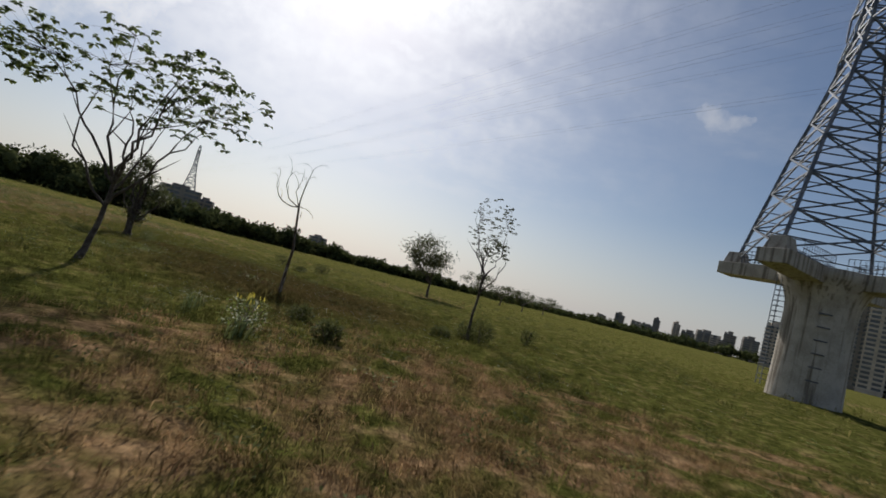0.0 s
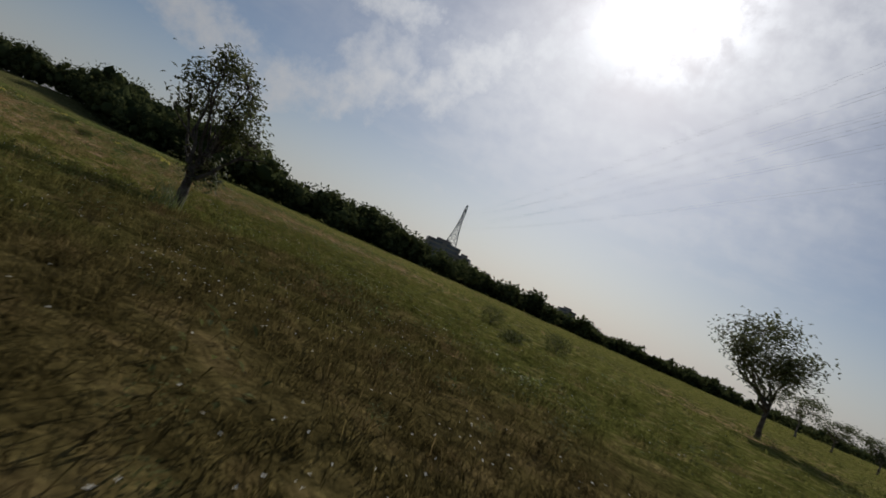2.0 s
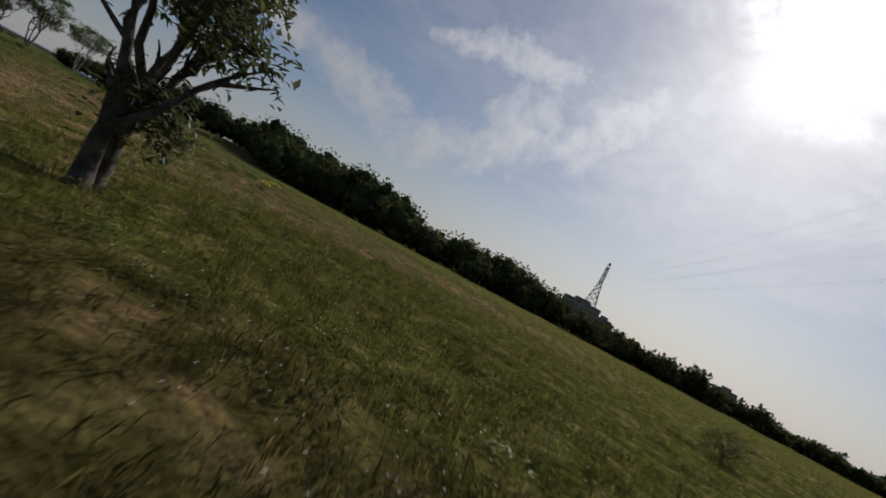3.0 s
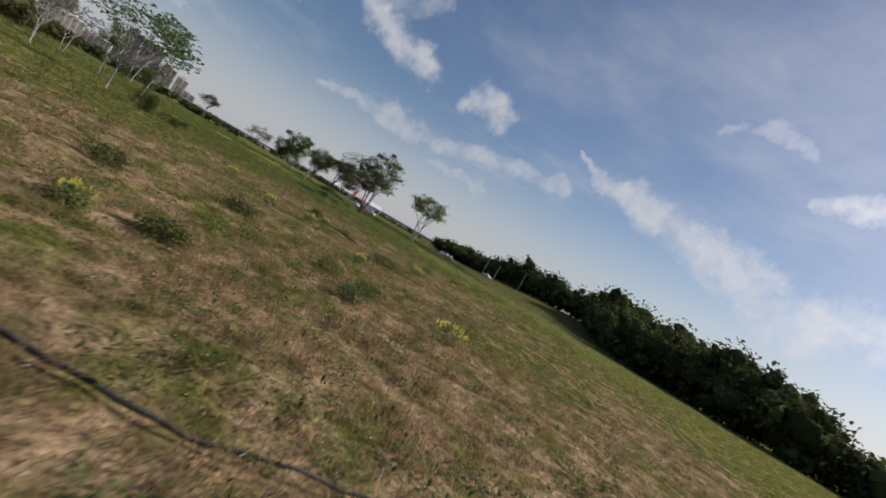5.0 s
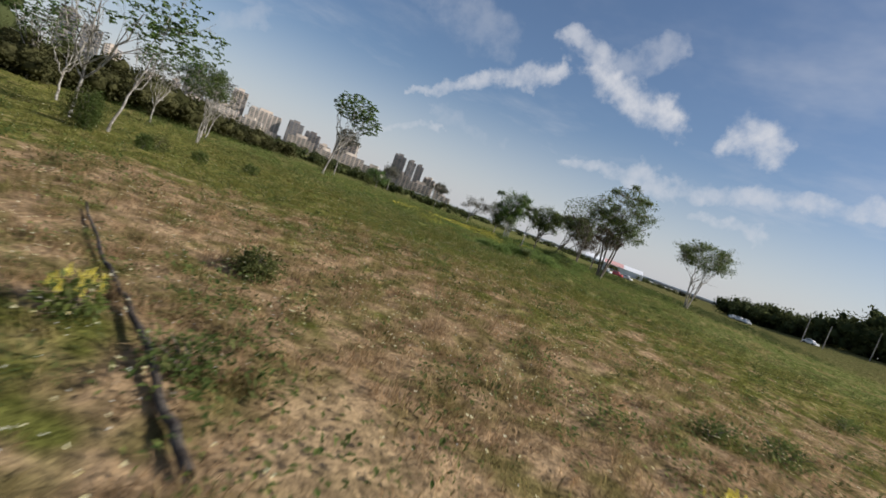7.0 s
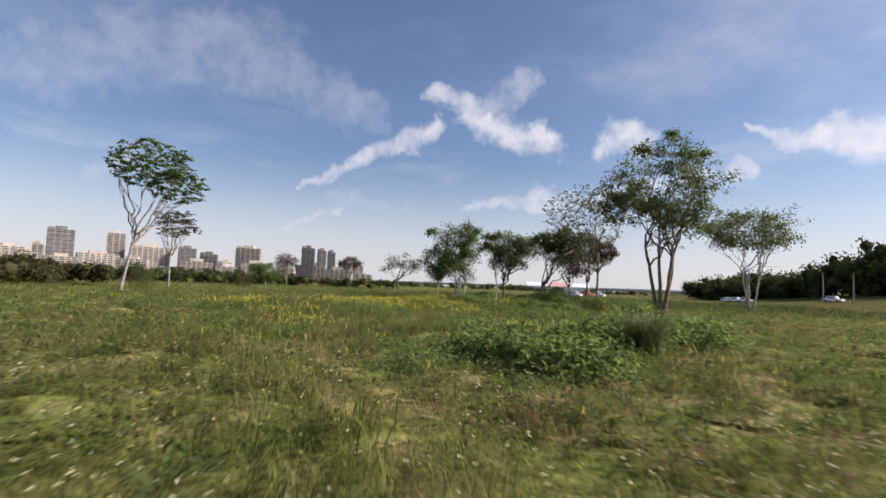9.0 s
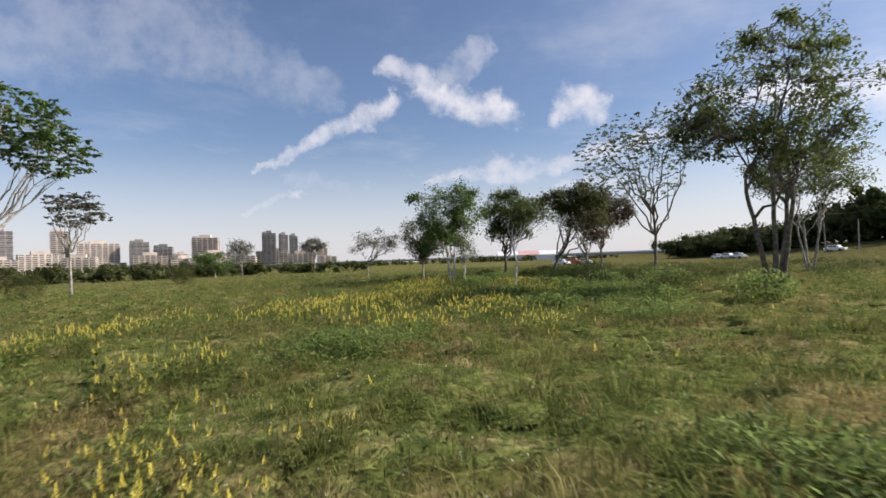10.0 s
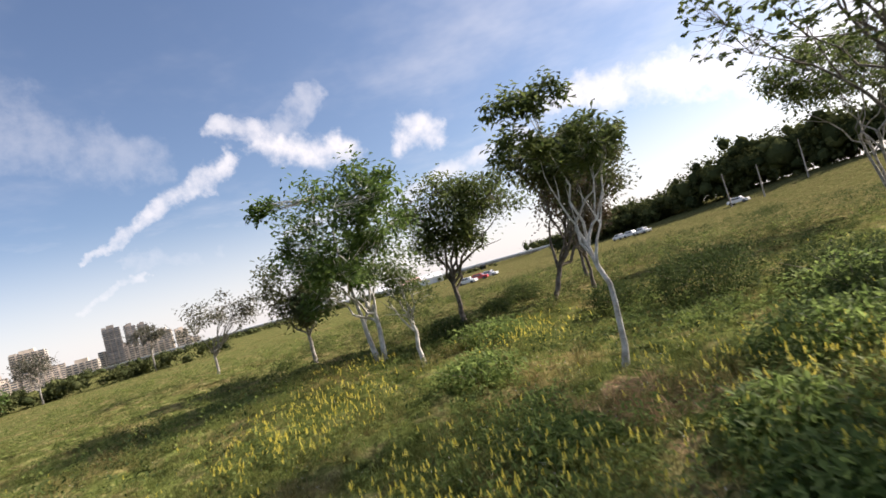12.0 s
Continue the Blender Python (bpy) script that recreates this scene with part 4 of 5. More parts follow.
def tree(label, x, y, crowns, fork, r, limbs=8, clusters=160, per=7, leaf=0.2, spread=0.0, mat="leaf", bark="pale_bark", lean=(0, 0), stems=1, seed=0, bend=0.3, category="tree", twigs=1.0, reach_out=1.12, even=False):
    """Trunk, limbs that reach into the crown, and a crown of leaf clusters.
    crowns: ellipsoids (dx, dy, z, rx, ry, rz) over the foot. spread 0 gives rosettes of leaflets, more gives loose sprays."""
    gen = np.random.default_rng(seed)
    z0 = float(height(x, y)) - 0.05
    top = empty("tree", (x, y, z0))
    crowns = [np.array(c, float) for c in crowns]
    if spread:
        # side lobes, so that no crown is a plain ball
        for c in list(crowns):
            for _ in range(4):
                off = in_ball(1, gen, 0.95)[0] * [1, 1, 0.9]
                off[2] = max(off[2], -0.5)
                crowns.append(np.concatenate([c[:3] + off * c[3:] * 0.95, c[3:] * gen.uniform(0.3, 0.5)]))
    sizes = np.array([c[3] * c[4] * c[5] for c in crowns]) ** 0.8
    trunk, reach, joints, owner = Tubes(), [], [], []
    for s in range(stems):
        a = s * 2.4 + seed
        foot = np.array([math.cos(a), math.sin(a), 0]) * (0.25 * (stems > 1))
        tip = np.array([lean[0], lean[1], fork]) + (np.array([math.cos(a), math.sin(a), 0]) * 0.55 * fork * 0.4 if stems > 1 else 0)
        mid = (foot + tip) / 2 + np.append(gen.normal(0, bend * 0.25, 2), 0)
        p = bezier(foot, mid, tip, 8)
        p += np.column_stack([gen.normal(0, 0.02, (8, 2)), np.zeros(8)])
        rr = r / math.sqrt(stems)
        trunk.add(p, np.concatenate([[rr * 1.5, rr * 1.12], np.linspace(rr, rr * 0.72, 6)]), 8)
        for i in range(max(2, limbs // stems)):
            limb = Tubes()
            c = crowns[gen.choice(len(crowns), p=sizes / sizes.sum())]
            end = c[:3] + in_ball(1, gen, 0.75)[0] * c[3:] * [0.85, 0.85, 0.8]
            start = p[gen.integers(5, 8)]
            way = end - start
            ctrl = start + way * 0.45 + np.array([way[0] * 0.12, way[1] * 0.12, -0.05 * abs(way[2])]) + gen.normal(0, 0.12 * np.linalg.norm(way) * bend, 3)
            q = bezier(start, ctrl, end, 9)
            q[1:-1] += gen.normal(0, 0.022 * np.linalg.norm(way), (7, 3))
            limb.add(q, np.linspace(rr * 0.62, rr * 0.09, 9), 6)
            joints.append(q[3:])
            owner += [len(reach)] * len(q[3:])
            for _ in range(2 + (clusters == 0) * 2):
                k = gen.integers(3, 7)
                e2 = q[k] + way * gen.uniform(0.2, 0.4) + gen.normal(0, 0.22, 3) * c[3:]
                q2 = bezier(q[k], (q[k] + e2) / 2 + gen.normal(0, 0.06 + 0.12 * (clusters == 0), 3) * c[3:], e2, 6)
                limb.add(q2, np.linspace(rr * 0.3, rr * 0.07, 6), 5)
                joints.append(q2[1:])
                owner += [len(reach)] * len(q2[1:])
            reach.append(limb)
    trunk.object("trunk", bark, top)
    nodes = np.concatenate(joints)
    if clusters:
        clumps = max(6, clusters // (12 if spread else 7))
        pick = gen.choice(len(crowns), clumps, p=sizes / sizes.sum())
        cc = np.stack(crowns)[pick]
        heart = cc[:, :3] + in_ball(clumps, gen, 0.4) * cc[:, 3:] * gen.uniform(0.85, reach_out, (clumps, 1))
        which = gen.integers(0, clumps, clusters)
        pts = heart[which] + gen.normal(0, 0.15, (clusters, 3)) * cc[which, 3:] * [1, 1, 0.75]
        if even:
            pts = cc[which, :3] + in_ball(clusters, gen, 0.25) * cc[which, 3:] * 1.05
        for i in range(int(clusters * 0.5 * twigs)):
            j = np.argmin(((nodes - pts[i]) ** 2).sum(1) + 0.3 * (nodes[:, 2] - pts[i][2]).clip(0) ** 2)
            reach[owner[j]].add([nodes[j], (nodes[j] + pts[i]) / 2 + gen.normal(0, 0.05, 3), pts[i]], [r * 0.09, r * 0.06, r * 0.03], 3)
        m = clusters * per
        org = np.repeat(pts, per, 0)
        a = gen.uniform(0, 2 * np.pi, m)
        way = np.column_stack([np.cos(a), np.sin(a), gen.normal(-0.25, 0.3, m)])
        if spread:
            org = org + gen.normal(0, spread, (m, 3))
            way = way + np.column_stack([np.zeros((m, 2)), gen.normal(0, 0.4, m)])
        v, f = leaflets(org, way, leaf * gen.uniform(0.8, 1.6, m), leaf * gen.uniform(0.45, 0.75, m) * (1.0 if spread else 1.45))
        tri_object("crown", v, f, mat, top)
    for limb in reach:
        limb.object("limb", bark, top)
    return tagged(top, label, category)


PALM = "slender tree with pale bark and loose umbrella of hand-shaped leaves"
# first field, towards the sun
tree("low wide tree with dark bent limbs and big lobed leaves", -10.7, 16.2, [(0.6, 0.0, 5.9, 2.9, 2.9, 1.4), (2.9, -0.9, 5.4, 1.9, 1.7, 1.2), (-2.2, -1.2, 5.9, 1.4, 1.4, 1.0)], 2.5, 0.09, 8, 330, 9, 0.15, bark="dark_bark", lean=(0.35, 0.1), seed=1, bend=0.8, even=True)
tree("tree with big lobed leaves beyond the field's edge", -18.5, 18.5, [(0, 0, 6.6, 2.4, 2.4, 1.6)], 3.4, 0.11, 9, 200, 7, 0.22, bark="dark_bark", seed=2)


def dead_tree(x, y):
    """A leaning bare trunk with long twigs that arch back on themselves."""
    gen = np.random.default_rng(8)
    top = empty("dead_tree", (x, y, float(height(x, y)) - 0.05))
    t = Tubes()
    t.add([(-0.2, -0.14, 0), (-0.2, -0.13, 0.4), (-0.19, -0.09, 1.2), (-0.15, -0.06, 2.0), (-0.24, -0.12, 2.8), (-0.33, -0.2, 3.7)], [0.10, 0.07, 0.06, 0.054, 0.047, 0.036], 10)
    t.object("trunk", "weathered_bark", top)
    fork = np.array([-0.33, -0.2, 3.65])
    for bend_, end, r in (((-1.3, -0.8, 3.5), (-1.15, -0.75, 4.65), 0.026), ((-1.05, -0.6, 3.9), (-0.85, -0.5, 4.9), 0.024), ((-0.75, -0.4, 4.3), (-0.35, -0.2, 4.75), 0.018), ((-0.35, -0.2, 4.6), (-0.15, -0.1, 5.25), 0.03), ((-0.1, -0.05, 3.8), (0.25, 0.1, 3.35), 0.014)):
        limb = Tubes()
        q = bezier(fork, np.array(bend_), np.array(end), 10)
        q[1:] += gen.normal(0, 0.018, (9, 3))
        limb.add(q, np.linspace(r, 0.007, 10), 6)
        if r > 0.015:
            for k in (4, 6, 8, 9):
                a = q[k]
                side = gen.uniform(-1, 1)
                e = a + [0.5 * side, 0.3 * side, gen.uniform(0.05, 0.5)]
                limb.add(bezier(a, (a + e) / 2 + [0.05, 0, 0.28], e, 7), np.linspace(0.009, 0.004, 7), 4)
        limb.object("limb", "brown_bark", top)
    for k in range(3):
        stub = Tubes()
        z = 2.6 + 0.3 * k
        a = np.array([-0.2 - 0.03 * k, -0.11, z])
        stub.add([a, a + [0.06 * (-1) ** k, 0, 0.12], a + [0.05 * (-1) ** k, 0, 0.3]], [0.02, 0.016, 0.008], 5)
        stub.object("stub", "brown_bark", top)
    return tagged(top, "bare dead tree with thin curling upper branches", "tree")


dead_tree(-5.4, 20.3)
tree("young tree with thin crooked trunk and sparse lobed leaves", 2.0, 23.1, [(-0.15, 0, 5.3, 1.15, 1.15, 1.25), (0.1, 0.2, 4.2, 0.9, 0.9, 0.5)], 3.0, 0.06, 6, 190, 9, 0.085, mat="olive_leaf", bark="dark_bark", lean=(0.1, 0.0), seed=4, bend=0.9, even=True)
tree("small round-crowned field tree with short trunk", -0.45, 58.9, [(-1.0, 0, 4.7, 2.9, 2.9, 2.1)], 2.2, 0.14, 10, 560, 7, 0.23, spread=0.3, mat="olive_leaf", bark="dark_bark", seed=5)
tree("scrubby tree with dense dark lower growth and ragged crown", -20.2, 34.4, [(-0.2, 0, 3.9, 1.3, 1.3, 1.3), (0.1, 0, 1.7, 0.7, 0.7, 0.7), (1.0, 0.6, 3.2, 1.0, 1.0, 0.6)], 1.3, 0.22, 12, 520, 7, 0.15, spread=0.2, mat="olive_leaf", bark="dark_bark", seed=6, stems=2)
for i, (az, d, h, w) in enumerate([(-4.9, 115, 6.0, 4.2), (-7.4, 125, 5.2, 3.4), (-9.8, 120, 4.8, 3.6), (-12.0, 150, 5.0, 4.0)]):
    p = heading(az, 0) * d
    tree("flat-topped tree far out in the meadow", p.x, p.y, [(0, 0, h * 0.72, w, w, h * 0.26)], h * 0.4, 0.13, 8, 260, 6, 0.28, spread=0.25, mat="olive_leaf", bark="brown_bark", seed=20 + i)

# beyond the dry stretch, towards the town
tree(PALM, -84.0, 27.0, [(-0.4, 0.6, 6.3, 3.9, 3.9, 1.5), (-2.6, 2.6, 5.5, 1.8, 1.8, 0.9), (2.2, -0.8, 6.0, 2.4, 2.4, 1.2)], 2.7, 0.075, 11, 470, 7, 0.17, mat="bright_leaf", seed=31, even=True)
tree("thin pale leaning trunk with a small loose crown", -84.4, 29.2, [(-0.8, 0.6, 4.9, 1.6, 1.6, 0.8)], 2.6, 0.06, 5, 90, 7, 0.16, mat="bright_leaf", seed=132, lean=(-0.5, 0.2), even=True)
tree("small tree with pale bent stems and full green crown", -99.6, 16.4, [(0, 0, 4.8, 1.7, 1.7, 1.3), (0.9, 0.5, 4.0, 1.2, 1.2, 0.8)], 2.2, 0.09, 7, 360, 7, 0.17, spread=0.18, mat="leaf", bark="pale_bark", seed=133, stems=2)
tree("half-bare twiggy tree with pale trunk", -101.5, 7.9, [(0, 0, 4.4, 1.9, 1.9, 1.3)], 2.0, 0.075, 9, 130, 6, 0.15, mat="grey_leaf", bark="pale_bark", seed=134, bend=0.9, even=True)
tree("half-bare twiggy tree with pale forked stems", -109.0, 6.0, [(-0.6, 0.4, 5.2, 2.4, 2.4, 1.2)], 2.4, 0.085, 9, 170, 6, 0.17, mat="grey_leaf", bark="pale_bark", seed=135, stems=2, bend=0.7, even=True)
tree("half-bare twiggy tree with pale trunk", -88.6, 17.2, [(0, 0, 4.6, 1.8, 1.8, 1.2)], 2.2, 0.07, 8, 120, 6, 0.15, mat="grey_leaf", bark="pale_bark", seed=136, bend=0.8, even=True)
tree(PALM, -94.5, 1.5, [(0, 0, 5.6, 2.6, 2.6, 1.5)], 2.9, 0.10, 9, 220, 7, 0.22, mat="bright_leaf", seed=33, even=True)
tree(PALM, -127.2, -30.5, [(0, 0, 8.4, 3.4, 3.4, 2.0)], 4.8, 0.13, 9, 220, 7, 0.3, mat="bright_leaf", seed=34, even=True)
tree("pale-barked tree with full bright green crown", -120.4, -11.9, [(0, 0, 7.8, 3.0, 3.0, 1.9), (1.4, 0, 6.6, 2.0, 2.0, 1.2)], 4.2, 0.13, 9, 420, 7, 0.26, spread=0.2, mat="bright_leaf", seed=35, lean=(0.9, -0.2))
tree("thin leaning tree with sparse dull foliage", -117.6, -4.2, [(0.5, 0, 6.2, 2.4, 2.4, 1.5)], 3.6, 0.10, 8, 180, 7, 0.22, mat="grey_leaf", seed=36, lean=(0.6, 0.3))
tree(PALM, -140.5, -2.7, [(-1.1, 1.3, 12.3, 3.7, 3.7, 2.2), (-2.9, 3.1, 10.3, 2.6, 2.6, 1.6)], 6.1, 0.14, 11, 560, 8, 0.29, mat="bright_leaf", even=True, seed=37, lean=(-0.5, 0.9))
tree(PALM, -155.1, -11.4, [(0, 0, 8.0, 2.9, 2.9, 1.7)], 4.6, 0.12, 10, 260, 8, 0.27, mat="grey_leaf", seed=38)
tree("thin half-bare tree with greyish sparse foliage", -182.6, 7.7, [(0, 0.9, 4.5, 3.0, 3.0, 1.9)], 2.3, 0.12, 10, 260, 6, 0.26, spread=0.25, mat="grey_leaf", seed=39)

tree("low round bright green tree far out before the town", -206.4, -33.7, [(0, 0, 3.2, 3.2, 3.2, 2.0)], 1.6, 0.14, 7, 420, 7, 0.4, spread=0.35, mat="bright_leaf", seed=61)
tree("thin far tree with brownish sparse crown", -234.1, -46.4, [(0, 0, 7.0, 4.4, 4.4, 2.2)], 3.6, 0.16, 8, 300, 6, 0.4, spread=0.4, mat="grey_leaf", seed=62)
tree("flat-crowned far tree with dull foliage", -243.1, -30.8, [(0, 0, 7.2, 3.6, 3.6, 1.7)], 4.2, 0.16, 8, 300, 6, 0.4, spread=0.35, mat="grey_leaf", seed=63)

# the loose grove
tree("small dark leafy tree on a pale trunk", -170.5, 18.8, [(0, 0.2, 4.6, 2.2, 2.2, 2.3)], 2.4, 0.12, 7, 800, 8, 0.23, spread=0.25, mat="olive_leaf", seed=41)
tree("full-crowned fresh green tree with two pale stems", -162.4, 23.9, [(-0.2, -0.6, 6.5, 3.2, 3.2, 2.6), (0.5, -1.2, 4.6, 2.6, 2.4, 1.7), (0, 0.9, 8.2, 1.7, 1.7, 1.3)], 2.7, 0.17, 10, 1100, 8, 0.25, spread=0.2, mat="bright_leaf", bark="white_bark", seed=42, stems=2)
tree("young leafy tree with a white trunk", -157.4, 26.0, [(0, 0, 3.2, 1.0, 1.0, 1.1)], 1.9, 0.08, 6, 260, 7, 0.13, spread=0.18, mat="leaf", bark="white_bark", seed=43)
tree("round dense tree with dark leaves", -169.1, 28.0, [(0, 0.8, 6.7, 2.8, 2.8, 2.3), (0, 0.4, 5.2, 2.4, 2.2, 1.4), (0.2, 3.4, 7.0, 2.3, 2.3, 1.8)], 2.9, 0.15, 9, 1250, 7, 0.24, spread=0.25, mat="leaf", bark="brown_bark", seed=44)
tree("slim leaning eucalypt-like tree with white trunk and ragged clumps", -150.0, 30.8, [(-0.2, -0.9, 5.8, 0.6, 0.6, 0.8), (-0.2, -0.2, 5.5, 0.7, 0.7, 0.9), (-0.3, 0.5, 5.2, 0.7, 0.7, 0.7), (-0.2, 1.0, 4.5, 0.5, 0.5, 0.5), (-0.2, -0.1, 6.3, 0.45, 0.45, 0.4)], 3.2, 0.068, 5, 360, 9, 0.15, spread=0.13, mat="leaf", bark="white_bark", seed=45, lean=(-0.3, -0.2), bend=0.8)
tree("crooked tree with forking brown trunk and dense foliage", -165.5, 32.6, [(0.5, 3.0, 6.8, 2.1, 2.1, 2.0), (0, 1.4, 7.4, 1.7, 1.7, 1.3)], 2.4, 0.15, 7, 900, 8, 0.25, spread=0.24, mat="olive_leaf", bark="brown_bark", seed=46, lean=(0.3, 1.0), bend=1.2)
tree("small tree with browned foliage", -178.1, 38.1, [(0, 0.8, 7.6, 2.7, 2.7, 2.2)], 3.8, 0.13, 6, 680, 7, 0.28, spread=0.25, mat="brown_leaf", bark="brown_bark", seed=47)
tree("half-bare tree with brownish twigs among green trees", -170.0, 36.2, [(0, 0, 5.2, 2.4, 2.4, 1.7)], 2.6, 0.11, 8, 520, 6, 0.24, spread=0.3, mat="brown_leaf", bark="brown_bark", seed=48)
tree("open tree with straight trunk and wide fan of lobed leaves", -150.4, 39.7, [(0, -1.2, 8.2, 3.6, 3.6, 2.9), (0, 1.0, 9.6, 2.2, 2.2, 1.6)], 4.6, 0.10, 13, 860, 9, 0.125, even=True, mat="leaf", bark="brown_bark", seed=49)
tree("tall many-stemmed tree with broad dense leafy crown", -144.0, 44.3, [(0, 0, 9.6, 4.2, 4.2, 3.6), (0.5, 1.8, 8.0, 3.2, 3.0, 2.4), (-0.3, -2.2, 8.6, 2.6, 2.4, 2.3), (0, 0.4, 12.0, 2.2, 2.2, 1.4)], 5.0, 0.26, 15, 1350, 8, 0.225, spread=0.14, mat="leaf", bark="brown_bark", seed=50, stems=4)
tree("many-stemmed tree spreading in a vase shape", -171.0, 56.6, [(0, 0, 9.4, 4.6, 4.6, 2.6)], 4.6, 0.22, 18, 950, 7, 0.29, spread=0.25, mat="leaf", bark="pale_bark", seed=51, stems=5)

# ---------------- woods and hedges at the edge of the land ----------------


def wood(name, label, line, depth, n, leaf, seed, mat="wood_leaf", per=300, lobes=6, fine=False):
    """A belt of closed tree crowns along a line of (x, y, height): leaf sprays over uneven, solid hearts of foliage."""
    gen = np.random.default_rng(seed)
    line = np.array(line, float)
    seg = np.diff(line, axis=0)
    size = np.linalg.norm(seg[:, :2], axis=1)
    pick = gen.choice(len(seg), n, p=size / size.sum())
    at_ = line[pick] + seg[pick] * gen.uniform(0, 1, (n, 1))
    at_[:, :2] += gen.normal(0, depth, (n, 2))
    hh = at_[:, 2] * (0.6 + 0.55 * patchy(at_[:, 0], at_[:, 1], 55.0, seed)) * gen.uniform(0.68, 1.1, n)
    rr = hh * gen.uniform(0.36, 0.56, n) + 0.6
    V, F, k = [], [], 0
    ico = bmesh.new()
    bmesh.ops.create_icosphere(ico, subdivisions=2, radius=1.0)
    big = np.array([v.co for v in ico.verts]), np.array([[v.index for v in f.verts] for f in ico.faces])
    ico.free()
    ico = bmesh.new()
    bmesh.ops.create_icosphere(ico, subdivisions=1, radius=1.0)
    small = np.array([v.co for v in ico.verts]), np.array([[v.index for v in f.verts] for f in ico.faces])
    ico.free()
    for i in range(n):
        z = float(height(at_[i, 0], at_[i, 1]))
        mid, ext = np.array([at_[i, 0], at_[i, 1], z + hh[i] * 0.46]), np.array([rr[i], rr[i], hh[i] * 0.5])
        for lobe in range(lobes):
            # the lobes of one crown: the first one fills it, the others break its outline
            iv, it = small if lobe or not fine else big
            d = in_ball(1, gen, 0.8)[0]
            heart = mid + d * ext * 0.76 * (lobe > 0)
            size = ext * (0.72 if lobe == 0 else gen.uniform(0.18, 0.40))
            V.append(heart + iv * size * 0.72 * (1 + gen.normal(0, 0.22, (len(iv), 1))))
            F.append(it + k)
            k += len(iv)
            m = per // lobes
            e = in_ball(m, gen, 0.8)
            v, f = leaflets(heart + e * size * 1.2, e + gen.normal(0, 0.6, e.shape), leaf * gen.uniform(0.5, 1.4, m), leaf * gen.uniform(0.4, 0.9, m))
            V.append(v)
            F.append(f + k)
            k += len(v)
    ob = tri_object(name, np.concatenate(V), np.concatenate(F), mat)
    return tagged(ob, label, "woods", kind="stuff")


wood("wood_edge", "dark dense edge of broadleaf woods", [(-345, 80, 9), (-310, 98, 10), (-292, 108, 13), (-262, 126, 16), (-225, 140, 17), (-190, 130, 15), (-150, 120, 17.5), (-127, 131, 17.5), (-110, 140, 12), (-85, 152, 8.5), (-60, 165, 7), (-40, 176, 5), (-15, 191, 4), (10, 205, 4)], 5, 520, 1.05, 3, per=248, lobes=8)
wood("far_hedge", "dark far line of trees and hedge", [(10, 205, 4.5), (60, 300, 5), (150, 420, 6.5), (260, 520, 9)], 6, 330, 0.9, 4, per=80, lobes=2)
wood("town_trees", "far belt of low dark trees before the town", [(150, 420, 7), (260, 500, 12), (400, 400, 13), (480, 300, 13)], 12, 220, 1.3, 5, per=80, lobes=2)
wood("hill_trees", "hazy far line of low trees", [(-620, 120, 9), (-520, 135, 9), (-420, 130, 9), (-340, 110, 9)], 8, 110, 1.2, 9, per=80, lobes=2)
wood("scrub_belt", "long belt of dark scrub before the town", [(-560, 60, 4.5), (-480, -60, 5), (-420, -180, 6), (-330, -270, 8), (-240, -330, 9), (-120, -360, 9)], 8, 480, 1.0, 6, per=70, lobes=2)
wood("low_scrub", "low dark scrub at the meadow's edge", [(-150, -75, 4), (-190, -62, 4), (-230, -50, 3.5), (-255, -20, 3)], 4, 90, 0.5, 7, lobes=3)
wood("grove_scrub", "dark scrub and small trees by the meadow", [(-84, -22, 7), (-120, -52, 7.5), (-150, -75, 7)], 5, 110, 0.55, 8, lobes=3)
wood("thicket", "long olive brown thicket of twiggy bushes before the town", [(-62, 1, 4.2), (-84, 1, 4.0), (-101, -5, 4.2), (-113, -8, 4.6), (-131, -18, 4.4), (-160, -34, 3.8)], 2.2, 260, 0.34, 10, mat="thicket_leaf", per=330, lobes=5)

# ---------------- pylon on its pier ----------------


def bar(bm, a, b, w):
    """A square steel section from a to b."""
    a, b = Vector(a), Vector(b)
    d = b - a
    m = Matrix.Translation((a + b) / 2) @ d.to_track_quat("Z", "Y").to_matrix().to_4x4() @ Matrix.Diagonal((w, w, d.length, 1))
    bmesh.ops.create_cube(bm, size=1.0, matrix=m)


